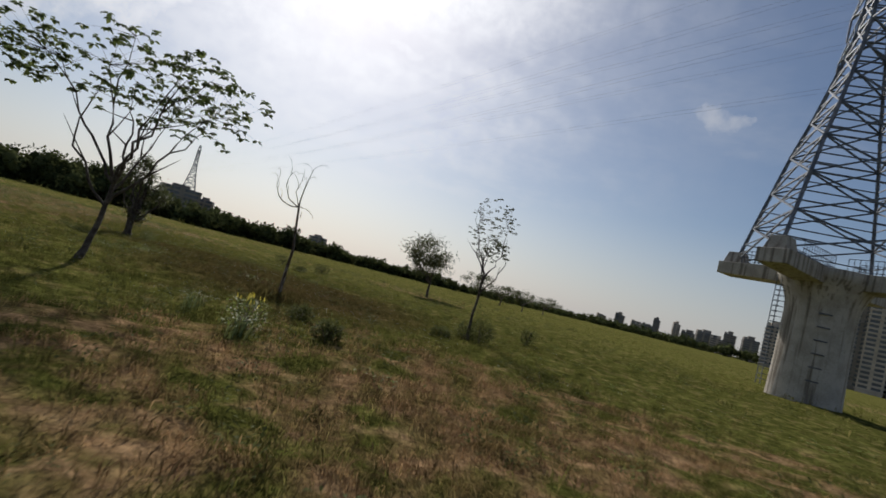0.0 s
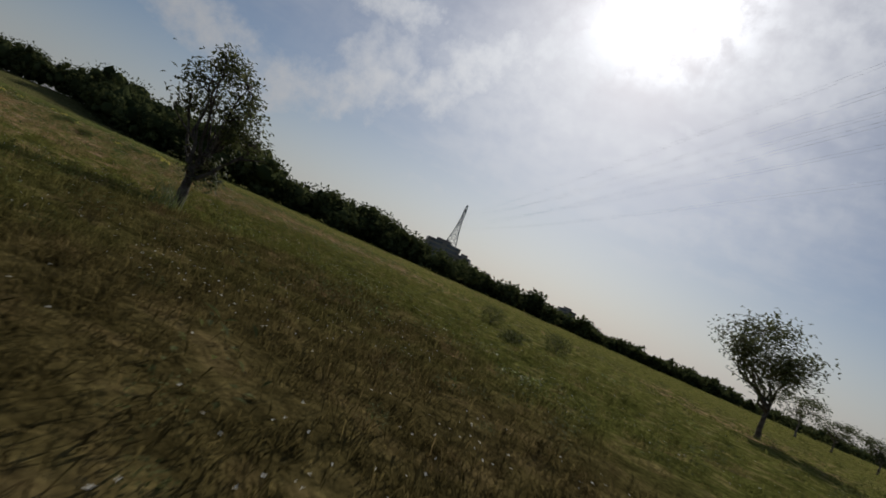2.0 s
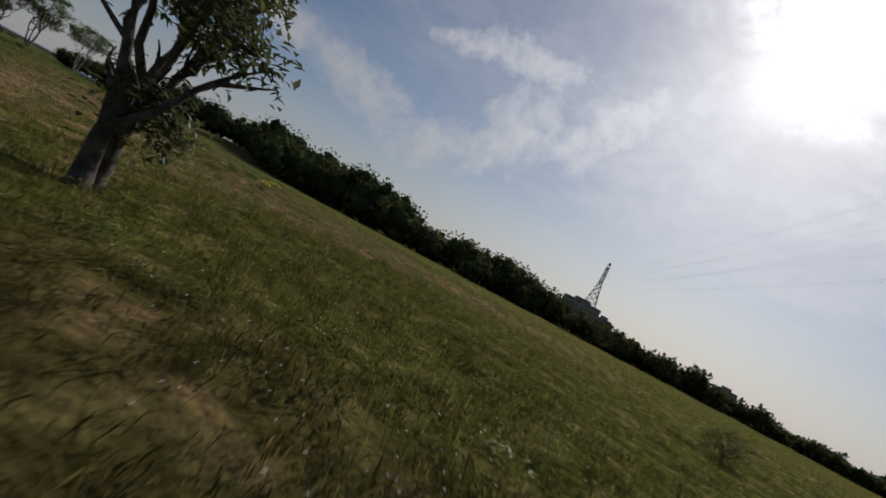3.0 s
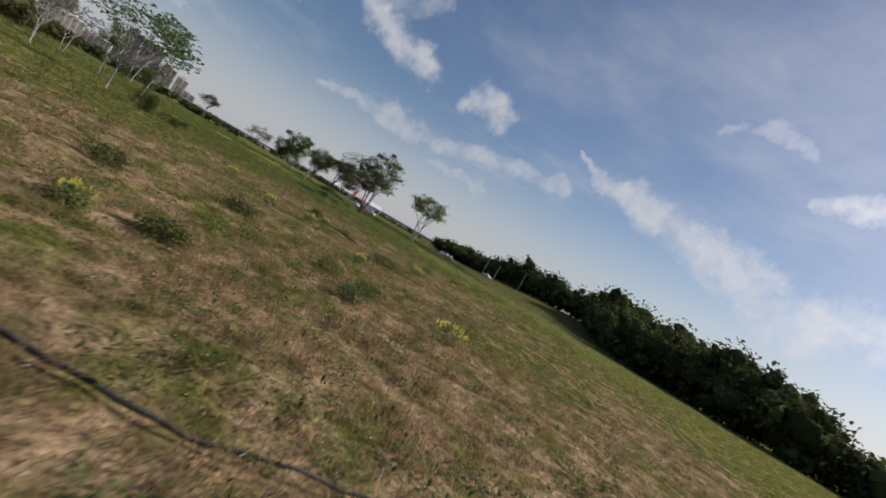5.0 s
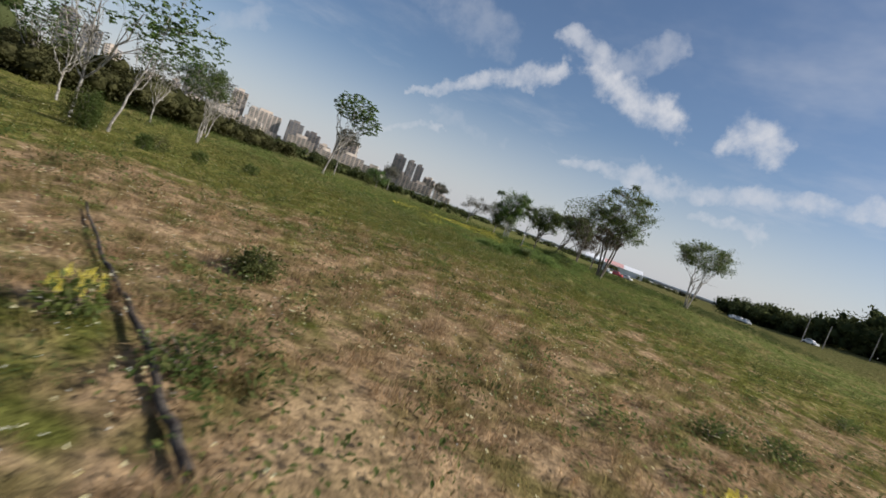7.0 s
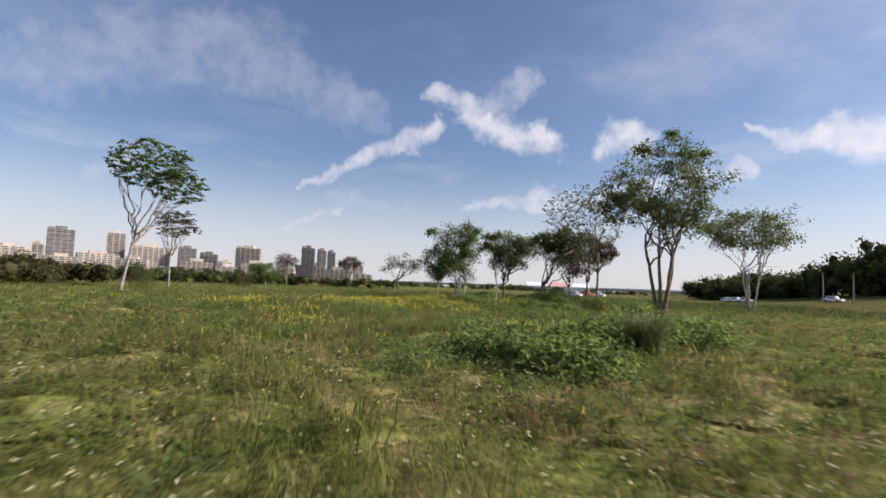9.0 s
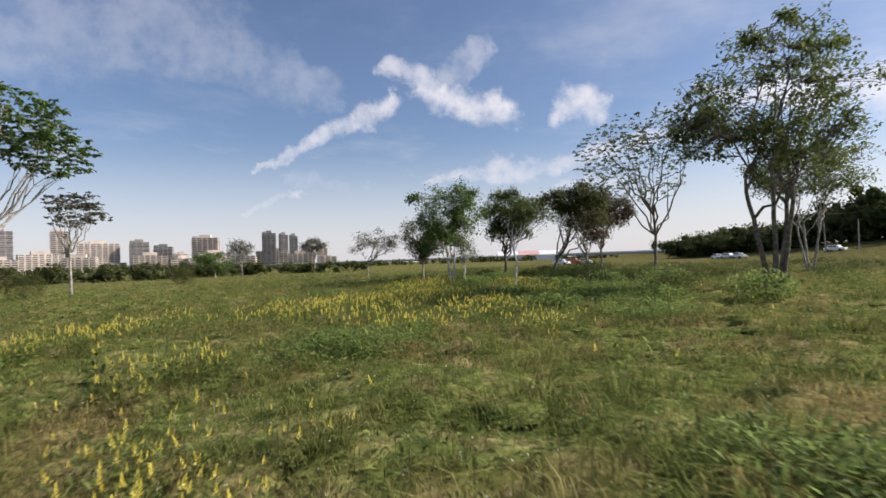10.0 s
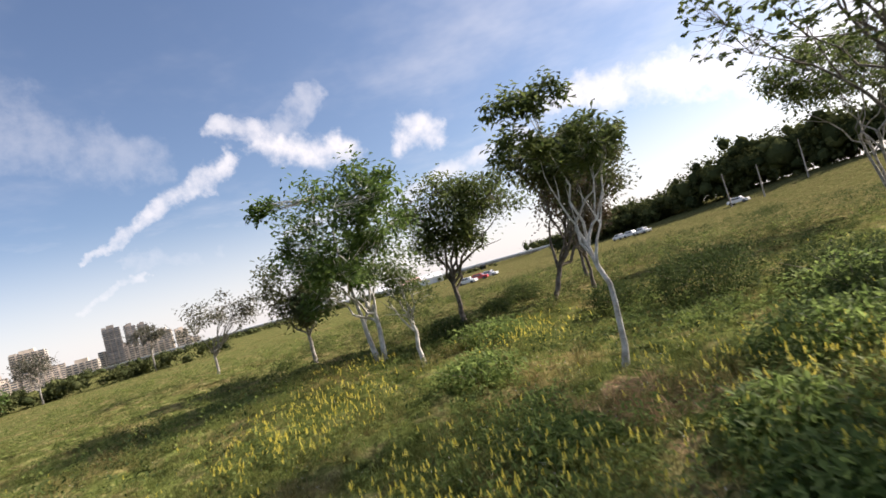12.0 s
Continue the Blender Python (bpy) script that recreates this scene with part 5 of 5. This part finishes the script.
def pylon(name, label, place, turn, base, levels, arms, w, wire_ends):
    """A lattice tower. levels: (z, half width); arms: (z, reach)."""
    top = empty(name, place, turn)
    corner = [(-1, -1), (1, -1), (1, 1), (-1, 1)]
    at_ = lambda i, j: (corner[j][0] * levels[i][1], corner[j][1] * levels[i][1], levels[i][0])
    for j in range(4):
        leg = Tubes()
        leg.add([at_(i, j) for i in range(len(levels))], [w] * len(levels), 4)
        leg.object("leg", "steel", top).data.shade_flat()
    for i in range(len(levels) - 1):
        for j in range(4):
            k = (j + 1) % 4
            bm = bmesh.new()
            a, b, c, d = (Vector(v) for v in (at_(i, j), at_(i, k), at_(i + 1, k), at_(i + 1, j)))
            bar(bm, a, c, w * 0.8)
            bar(bm, b, d, w * 0.8)
            bar(bm, d, c, w * 0.8)
            mid = (a + b + c + d) / 4
            bar(bm, (a + d) / 2, mid, w * 0.55)
            bar(bm, (b + c) / 2, mid, w * 0.55)
            bar(bm, (a * 3 + d) / 4, (a * 3 + c) / 4, w * 0.45)
            bar(bm, (b * 3 + c) / 4, (b * 3 + d) / 4, w * 0.45)
            part("brace", bm, "steel", top)
    tips = []
    for z, reach in arms:
        hw = float(np.interp(z, [l[0] for l in levels], [l[1] for l in levels]))
        for side in (-1, 1):
            bm = bmesh.new()
            tip = Vector((0, side * reach, z + 0.3))
            for sx in (-1, 1):
                for dz in (0.0, 1.6):
                    bar(bm, (sx * hw, side * hw, z + dz), tip, w * 0.7)
                for t in (0.25, 0.5, 0.75):
                    lo = Vector((sx * hw, side * hw, z)).lerp(tip, t)
                    hi = Vector((sx * hw, side * hw, z + 1.6)).lerp(tip, t)
                    bar(bm, lo, hi, w * 0.4)
            arm_ob = part("crossarm", bm, "steel", top)
            t = Tubes()
            s = np.linspace(0, 1, 40)
            t.add(np.column_stack([0 * s, 0 * s + side * reach, z + 0.3 - 2.2 * s]), 0.05 + 0.07 * (np.arange(40) % 2), 6)
            t.object("insulator", "glaze", arm_ob)
            tips.append(Matrix.Translation(place) @ Matrix.Rotation(radians(turn), 4, "Z") @ Vector((0, side * reach, z - 2.0)))
    tagged(top, label, "pylon")
    wire_ends.append(tips)
    return top


PIER = Vector((29.4, 40.5, float(height(29.4, 40.5))))
ends = []
tower_levels = [(z * 0.88, half) for z, half in [(0, 5.2), (3.4, 4.6), (7.0, 3.95), (10.6, 3.3), (14.0, 2.55), (17.2, 1.95), (20.2, 1.45), (22.8, 1.1), (25.2, 0.95), (27.6, 0.9), (30.0, 0.85), (32.4, 0.8), (35.0, 0.3)]]
pylon("power_pylon", "tall galvanised steel lattice power pylon on a concrete pier", (PIER.x, PIER.y, PIER.z + 10.3), -15, 0, tower_levels, [(20.0, 7.0), (23.8, 6.2), (27.3, 5.2)], 0.15, ends)
FAR = heading(26.4, 0) * 360
pylon("power_pylon", "distant steel lattice power pylon behind the woods", (FAR.x, FAR.y, 9.0), 28, 0, [(z * 1.2, h) for z, h in tower_levels], [(24, 7.0), (28.6, 6.2), (32.8, 5.2)], 0.2, ends)
for i in range(6):
    for off in (0.0, 0.45):
        a, b = ends[0][i], ends[1][i]
        s = np.linspace(0, 1, 48)
        p = np.array(a)[None] * (1 - s[:, None]) + np.array(b)[None] * s[:, None]
        p[:, 2] -= 4 * 3.0 * s * (1 - s) + off
        t = Tubes()
        t.add(p, np.full(48, 0.008), 4)
        tagged(t.object("power_cable", "wire", None), "thin sagging overhead power cable", "cable", group="power line cables")
        q = np.array(a)[None] - (np.array(b) - np.array(a))[None] * s[:, None] * 0.35
        q = np.array(a)[None] + (q - np.array(a)) * np.array([[1, 1, 0]])
        q[:, 2] -= 4 * 9.0 * s * (1 - s) * 0.4 + off
        t = Tubes()
        t.add(q, np.full(48, 0.008), 4)
        tagged(t.object("power_cable", "wire", None), "thin sagging overhead power cable", "cable", group="power line cables")

pier = empty("concrete_pier", PIER, 0)
bm = bmesh.new()
ring = []
for z, r in ((-0.6, 2.55), (0.0, 2.5), (3.0, 2.42), (6.6, 2.38), (7.4, 2.45), (8.2, 2.7), (8.9, 3.1), (9.3, 3.3), (9.9, 3.3), (9.95, 3.22)):
    ring.append([bm.verts.new((r * math.cos(a) , r * math.sin(a), z)) for a in np.linspace(0, 2 * math.pi, 40, endpoint=False)])
for lo, hi in zip(ring, ring[1:]):
    for j in range(40):
        bm.faces.new((lo[j], lo[(j + 1) % 40], hi[(j + 1) % 40], hi[j]))
bm.faces.new(ring[-1])
part("column", bm, "concrete", pier, smooth=True)
for a in (210, 120, 30, -60):
    turn = Matrix.Rotation(radians(a), 4, "Z")
    bm = bmesh.new()
    box(bm, (1.2, -1.1, 8.7), (8.3, 1.1, 10.0), 0.06)
    for v in bm.verts:
        if v.co.x > 5 and v.co.z < 9:
            v.co.z += 0.25
    bmesh.ops.transform(bm, matrix=turn, verts=bm.verts)
    part("arm", bm, "concrete", pier, "cantilevered concrete arm")
    bm = bmesh.new()
    box(bm, (6.5, -0.8, 9.99), (8.1, 0.8, 11.0), 0.05)
    for v in bm.verts:
        if v.co.z > 10.5:
            v.co.x, v.co.y = 7.3 + (v.co.x - 7.3) * 0.72, v.co.y * 0.72
    bmesh.ops.transform(bm, matrix=turn, verts=bm.verts)
    part("plinth", bm, "concrete", pier)
    for side in (-1, 1):
        bm = bmesh.new()
        for x in np.arange(1.6, 6.6, 0.36):
            bar(bm, (x, side * 1.0, 9.98), (x, side * 1.0, 11.05), 0.035)
        for z in (10.5, 11.05):
            bar(bm, (1.6, side * 1.0, z), (6.5, side * 1.0, z), 0.04)
        bmesh.ops.transform(bm, matrix=turn, verts=bm.verts)
        part("railing", bm, "steel", pier, "thin steel handrail")
bm = bmesh.new()
for z in np.arange(0.8, 8.4, 0.42):
    bar(bm, (-2.42, 0.75, z), (-2.95, 0.75, z), 0.05)
    bar(bm, (-2.42, 1.35, z), (-2.95, 1.35, z), 0.05)
    bar(bm, (-2.95, 0.75, z), (-2.95, 1.35, z), 0.04)
for y in (0.75, 1.35):
    bar(bm, (-2.95, y, 0.4), (-2.95, y, 9.4), 0.05)
part("ladder", bm, "steel", pier, "caged steel ladder")
for z in (1.6, 2.6, 3.6, 4.6, 5.6, 6.6):
    bm = bmesh.new()
    box(bm, (-0.42, -0.08, -0.05), (0.42, 0.08, 0.05))
    a = radians(-118)
    bmesh.ops.transform(bm, matrix=Matrix.Translation((2.42 * math.cos(a), 2.42 * math.sin(a), z)) @ Matrix.Rotation(a + math.pi / 2, 4, "Z"), verts=bm.verts)
    part("step_iron", bm, "wire", pier)
tagged(pier, "massive round concrete pier with flared head and four arms", "pier")

# ---------------- poles and parked cars by the woods ----------------


def pole(x, y, h, lean):
    top = empty("utility_pole", (x, y, float(height(x, y)) - 0.3))
    t = Tubes()
    t.add([(0, 0, 0), (lean * 0.5, 0, h / 2), (lean, 0, h)], [0.16, 0.14, 0.10], 8)
    t.object("shaft", "pale_bark", top)
    bm = bmesh.new()
    bar(bm, (lean - 0.7, 0, h - 0.5), (lean + 0.7, 0, h - 0.5), 0.10)
    part("crossbar", bm, "brown_bark", top)
    return tagged(top, "pale weathered utility pole at the wood's edge", "pole", group="poles along the wood")


for x, y, h, l in [(-243, 104.5, 8.3, 0.2), (-246, 89.5, 7.4, -0.3), (-241, 93.5, 6.8, 0.2)]:
    pole(x, y, h, l)


def car(x, y, turn, paint, label):
    top = empty("parked_car", (x, y, float(height(x, y)) + 0.02), turn)
    bm = bmesh.new()
    box(bm, (-2.1, -0.85, 0.30), (2.1, 0.85, 0.88), 0.12)
    part("body", bm, paint, top)
    bm = bmesh.new()
    box(bm, (-1.5, -0.76, 0.86), (1.1, 0.76, 1.48), 0.10)
    for v in bm.verts:
        if v.co.z > 1.2:
            v.co.x = -0.25 + (v.co.x + 0.25) * 0.72
            v.co.y *= 0.88
    part("cabin", bm, paint, top)
    for x0, x1, s in ((-1.0, -0.25, -1), (-0.15, 0.5, -1), (-1.0, -0.25, 1), (-0.15, 0.5, 1)):
        bm = bmesh.new()
        box(bm, (x0, s * 0.70, 1.0), (x1, s * 0.765, 1.35), 0.02)
        part("window", bm, "glaze", top)
    for x0, x1 in ((0.62, 1.12), (-1.52, -1.2)):
        bm = bmesh.new()
        box(bm, (x0, -0.62, 0.98), (x1, 0.62, 1.36), 0.02)
        for v in bm.verts:
            if v.co.z > 1.2:
                v.co.x = -0.25 + (v.co.x + 0.25) * 0.80
        part("windscreen", bm, "glaze", top)
    for y0 in (-0.62, 0.62):
        bm = bmesh.new()
        box(bm, (2.0, y0 - 0.16, 0.58), (2.13, y0 + 0.16, 0.72), 0.03)
        part("headlight", bm, "glaze", top)
    for wx in (-1.3, 1.3):
        for wy in (-0.8, 0.8):
            bm = bmesh.new()
            bmesh.ops.create_cone(bm, cap_ends=True, segments=16, radius1=0.32, radius2=0.32, depth=0.2, matrix=Matrix.Translation((wx, wy, 0.32)) @ Matrix.Rotation(math.pi / 2, 4, "X"))
            wheel = part("wheel", bm, "tyre", top)
            bm = bmesh.new()
            bmesh.ops.create_cone(bm, cap_ends=True, segments=12, radius1=0.19, radius2=0.15, depth=0.03, matrix=Matrix.Translation((wx, wy * 1.14, 0.32)) @ Matrix.Rotation(math.pi / 2 * (1 if wy < 0 else -1), 4, "X"))
            part("rim", bm, "steel", wheel)
    return tagged(top, label, "car", group="cars parked by the woods")


for x, y, a in [(-264, 77.5, 20), (-268, 76, 35), (-272, 74.5, 15)]:
    car(x, y, a, "white_paint", "white car parked on the meadow's far edge")
car(-247.5, 92, 40, "white_paint", "white car parked beside a pole at the woods")
for x, y, a, p, l in [(-250, 33, 60, "white_paint", "white car parked far off beyond the grove"), (-256, 36, 70, "red_paint", "red car parked far off beyond the grove"), (-262, 39, 60, "white_paint", "white car parked far off beyond the grove")]:
    car(x, y, a, p, l)

# ---------------- far road, hall and town ----------------
road = empty("viaduct", (-620, -60, 0), 62)
bm = bmesh.new()
box(bm, (-520, -6, 2.6), (520, 6, 4.0))
part("deck", bm, "concrete", road)
for s in (-6, 6):
    bm = bmesh.new()
    box(bm, (-520, s - 0.15, 3.99), (520, s + 0.15, 5.0))
    part("parapet", bm, "white_paint", road, "pale concrete parapet")
for x in range(-500, 501, 40):
    bm = bmesh.new()
    box(bm, (x - 0.9, -3, -1), (x + 0.9, 3, 2.61))
    part("pier", bm, "concrete", road)
tagged(road, "long low concrete road viaduct on the horizon", "bridge")

hall_at = heading(94.2, 0) * 470 + Vector((-60, 40, 0))
hall = empty("market_hall", (hall_at.x, hall_at.y, float(height(hall_at.x, hall_at.y))), 10)
bm = bmesh.new()
box(bm, (-8, -24, -0.5), (8, 24, 4.4), 0.1)
part("wall", bm, "white_paint", hall)
for k, (y0, y1) in enumerate(((-24, -8), (-8, 8), (8, 24))):
    bm = bmesh.new()
    v = [bm.verts.new(c) for c in ((-8.5, y0, 4.4), (8.5, y0, 4.4), (8.5, y1, 4.4), (-8.5, y1, 4.4), (0, y0, 7.6), (0, y1, 7.6))]
    for f in ((0, 1, 4), (2, 3, 5), (1, 2, 5, 4), (3, 0, 4, 5), (3, 2, 1, 0)):
        bm.faces.new([v[i] for i in f])
    part("roof", bm, "faded_red" if k == 1 else "white_paint", hall, "faded red roof" if k == 1 else "white roof")
tagged(hall, "long white hall with partly red gabled roof", "building")


def tower(az, d, w, deep, tall, mat, storeys, base=0.0, stepped=True):
    """A slab of flats: walls with a recessed window band and a floor slab for each storey, lift room on the roof."""
    p = heading(az, 0) * d + CITY
    top = empty("apartment_tower", (p.x, p.y, base), math.degrees(math.atan2(CITY.y - p.y, CITY.x - p.x)) + 90 + (az * 7) % 24 - 12)
    bm = bmesh.new()
    box(bm, (-w / 2, -deep / 2, -3), (w / 2, deep / 2, tall))
    part("wall", bm, mat, top)
    bm = bmesh.new()
    lift = 4.5 if tall > 15 else 1.6
    box(bm, (-w * 0.22, -deep * 0.3, tall - 0.1), (w * 0.2, deep * 0.3, tall + lift))
    if stepped:
        box(bm, (-w * 0.48, -deep * 0.45, tall - 0.1), (-w * 0.28, deep * 0.45, tall + 2.6))
    part("roof_house", bm, mat, top)
    step = tall / storeys
    bays = max(2, int(w / 7))
    made = {}

    def pane(x0, y0, x1, y1, z):
        size = (round(x1 - x0, 3), round(y1 - y0, 3))
        if size in made:
            ob = new("window", made[size])
            ob.parent = top
        else:
            bm = bmesh.new()
            box(bm, (-size[0] / 2, -size[1] / 2, step * 0.32), (size[0] / 2, size[1] / 2, step * 0.88))
            ob = part("window", bm, "glaze", top)
            made[size] = ob.data
        ob.location = ((x0 + x1) / 2, (y0 + y1) / 2, z)

    for i in range(storeys):
        for s in (-1, 1):
            for b in range(bays):
                pane(-w / 2 + (b + 0.14) * w / bays, s * deep / 2 - 0.21, -w / 2 + (b + 0.86) * w / bays, s * deep / 2 + 0.21, i * step)
            pane(s * w / 2 - 0.21, -deep * 0.32, s * w / 2 + 0.21, deep * 0.32, i * step)
        if i % 2 == 0 or mat == "facade_pale":
            if i == 0:
                bm = bmesh.new()
                box(bm, (-w / 2 - 0.7, -deep / 2 - 0.9, -0.2), (w / 2 + 0.7, deep / 2 + 0.9, 0.35))
                slab = part("balcony", bm, mat, top)
                slab_mesh = slab.data
            else:
                slab = new("balcony", slab_mesh)
                slab.parent = top
                slab.location = (0, 0, i * step)
    return tagged(top, "grey high-rise apartment block with many storeys" if mat == "facade_dark" else "pale high-rise apartment block with many storeys", "building", group="apartment blocks of the town")


CITY = Vector((-108, 38, 0))
for az, d, w, tall, mat, st in [
        (154.4, 700, 17, 58, "facade_dark", 20), (152.4, 760, 20, 54, "facade_dark", 18), (150.4, 880, 22, 48, "facade_pale", 16), (146.6, 900, 34, 33, "facade_pale", 12),
        (143.1, 950, 32, 64, "facade_dark", 21), (144.6, 1000, 14, 42, "facade_pale", 14), (138.9, 1000, 25, 67, "facade_pale", 22), (136.1, 980, 54, 47, "facade_pale", 16), (132.9, 960, 26, 48, "facade_dark", 16),
        (130.9, 1000, 28, 42, "facade_dark", 14), (129.4, 1000, 20, 29, "facade_pale", 10), (127.2, 960, 40, 54, "facade_pale", 18), (123.6, 1000, 50, 17, "facade_pale", 6),
        (121.3, 950, 22, 60, "facade_dark", 22), (119.9, 955, 13, 57, "facade_dark", 21), (118.9, 960, 13, 55, "facade_dark", 20), (117.4, 1050, 24, 42, "facade_pale", 14), (116.0, 1060, 18, 36, "facade_pale", 12)]:
    tower(az, d, w, w * 0.5 if w > 30 else 14, tall, mat, st, base=-2.0)
for k in range(14):
    # low blocks between the high ones
    tower(115.5 + 2.75 * k, 820 + (k * 67) % 160, 26 + (k * 13) % 30, 16, 14 + (k * 7) % 16, "facade_pale", 5 + (k * 7) % 16 // 3, base=0.0, stepped=False)
CITY = Vector((0, 0, 0))
for az, d, w, tall, mat, st in [
        (-17.8, 1000, 16, 13, "facade_pale", 5), (-19.6, 900, 14, 19, "facade_dark", 7), (-21.4, 950, 22, 15, "facade_pale", 5), (-22.4, 900, 18, 14, "facade_dark", 5), (-23.1, 900, 9, 25, "facade_dark", 9), (-24.9, 900, 10, 26, "facade_pale", 9), (-26.2, 920, 24, 18, "facade_dark", 6), (-27.6, 850, 26, 22, "facade_dark", 8),
        (-28.6, 850, 20, 18, "facade_pale", 6), (-29.6, 800, 14, 26, "facade_dark", 9), (-31.3, 780, 18, 25, "facade_dark", 9), (-33.0, 520, 13, 32, "facade_pale", 11), (-38.9, 430, 13, 54, "facade_dark", 19), (-40.3, 425, 13, 55, "facade_pale", 19), (-42.2, 430, 14, 54, "facade_dark", 19)]:
    tower(az, d, w, 14, tall, mat, st, base=2.0)
# flat roofs that stand behind the woods
tower(27.0, 330, 20, 12, 14.5, "facade_dark", 6, base=2.0, stepped=False)
tower(24.6, 350, 9, 9, 12.0, "facade_dark", 5, base=2.0, stepped=False)
tower(13.2, 400, 12, 10, 9.0, "facade_dark", 4, base=2.0, stepped=False)
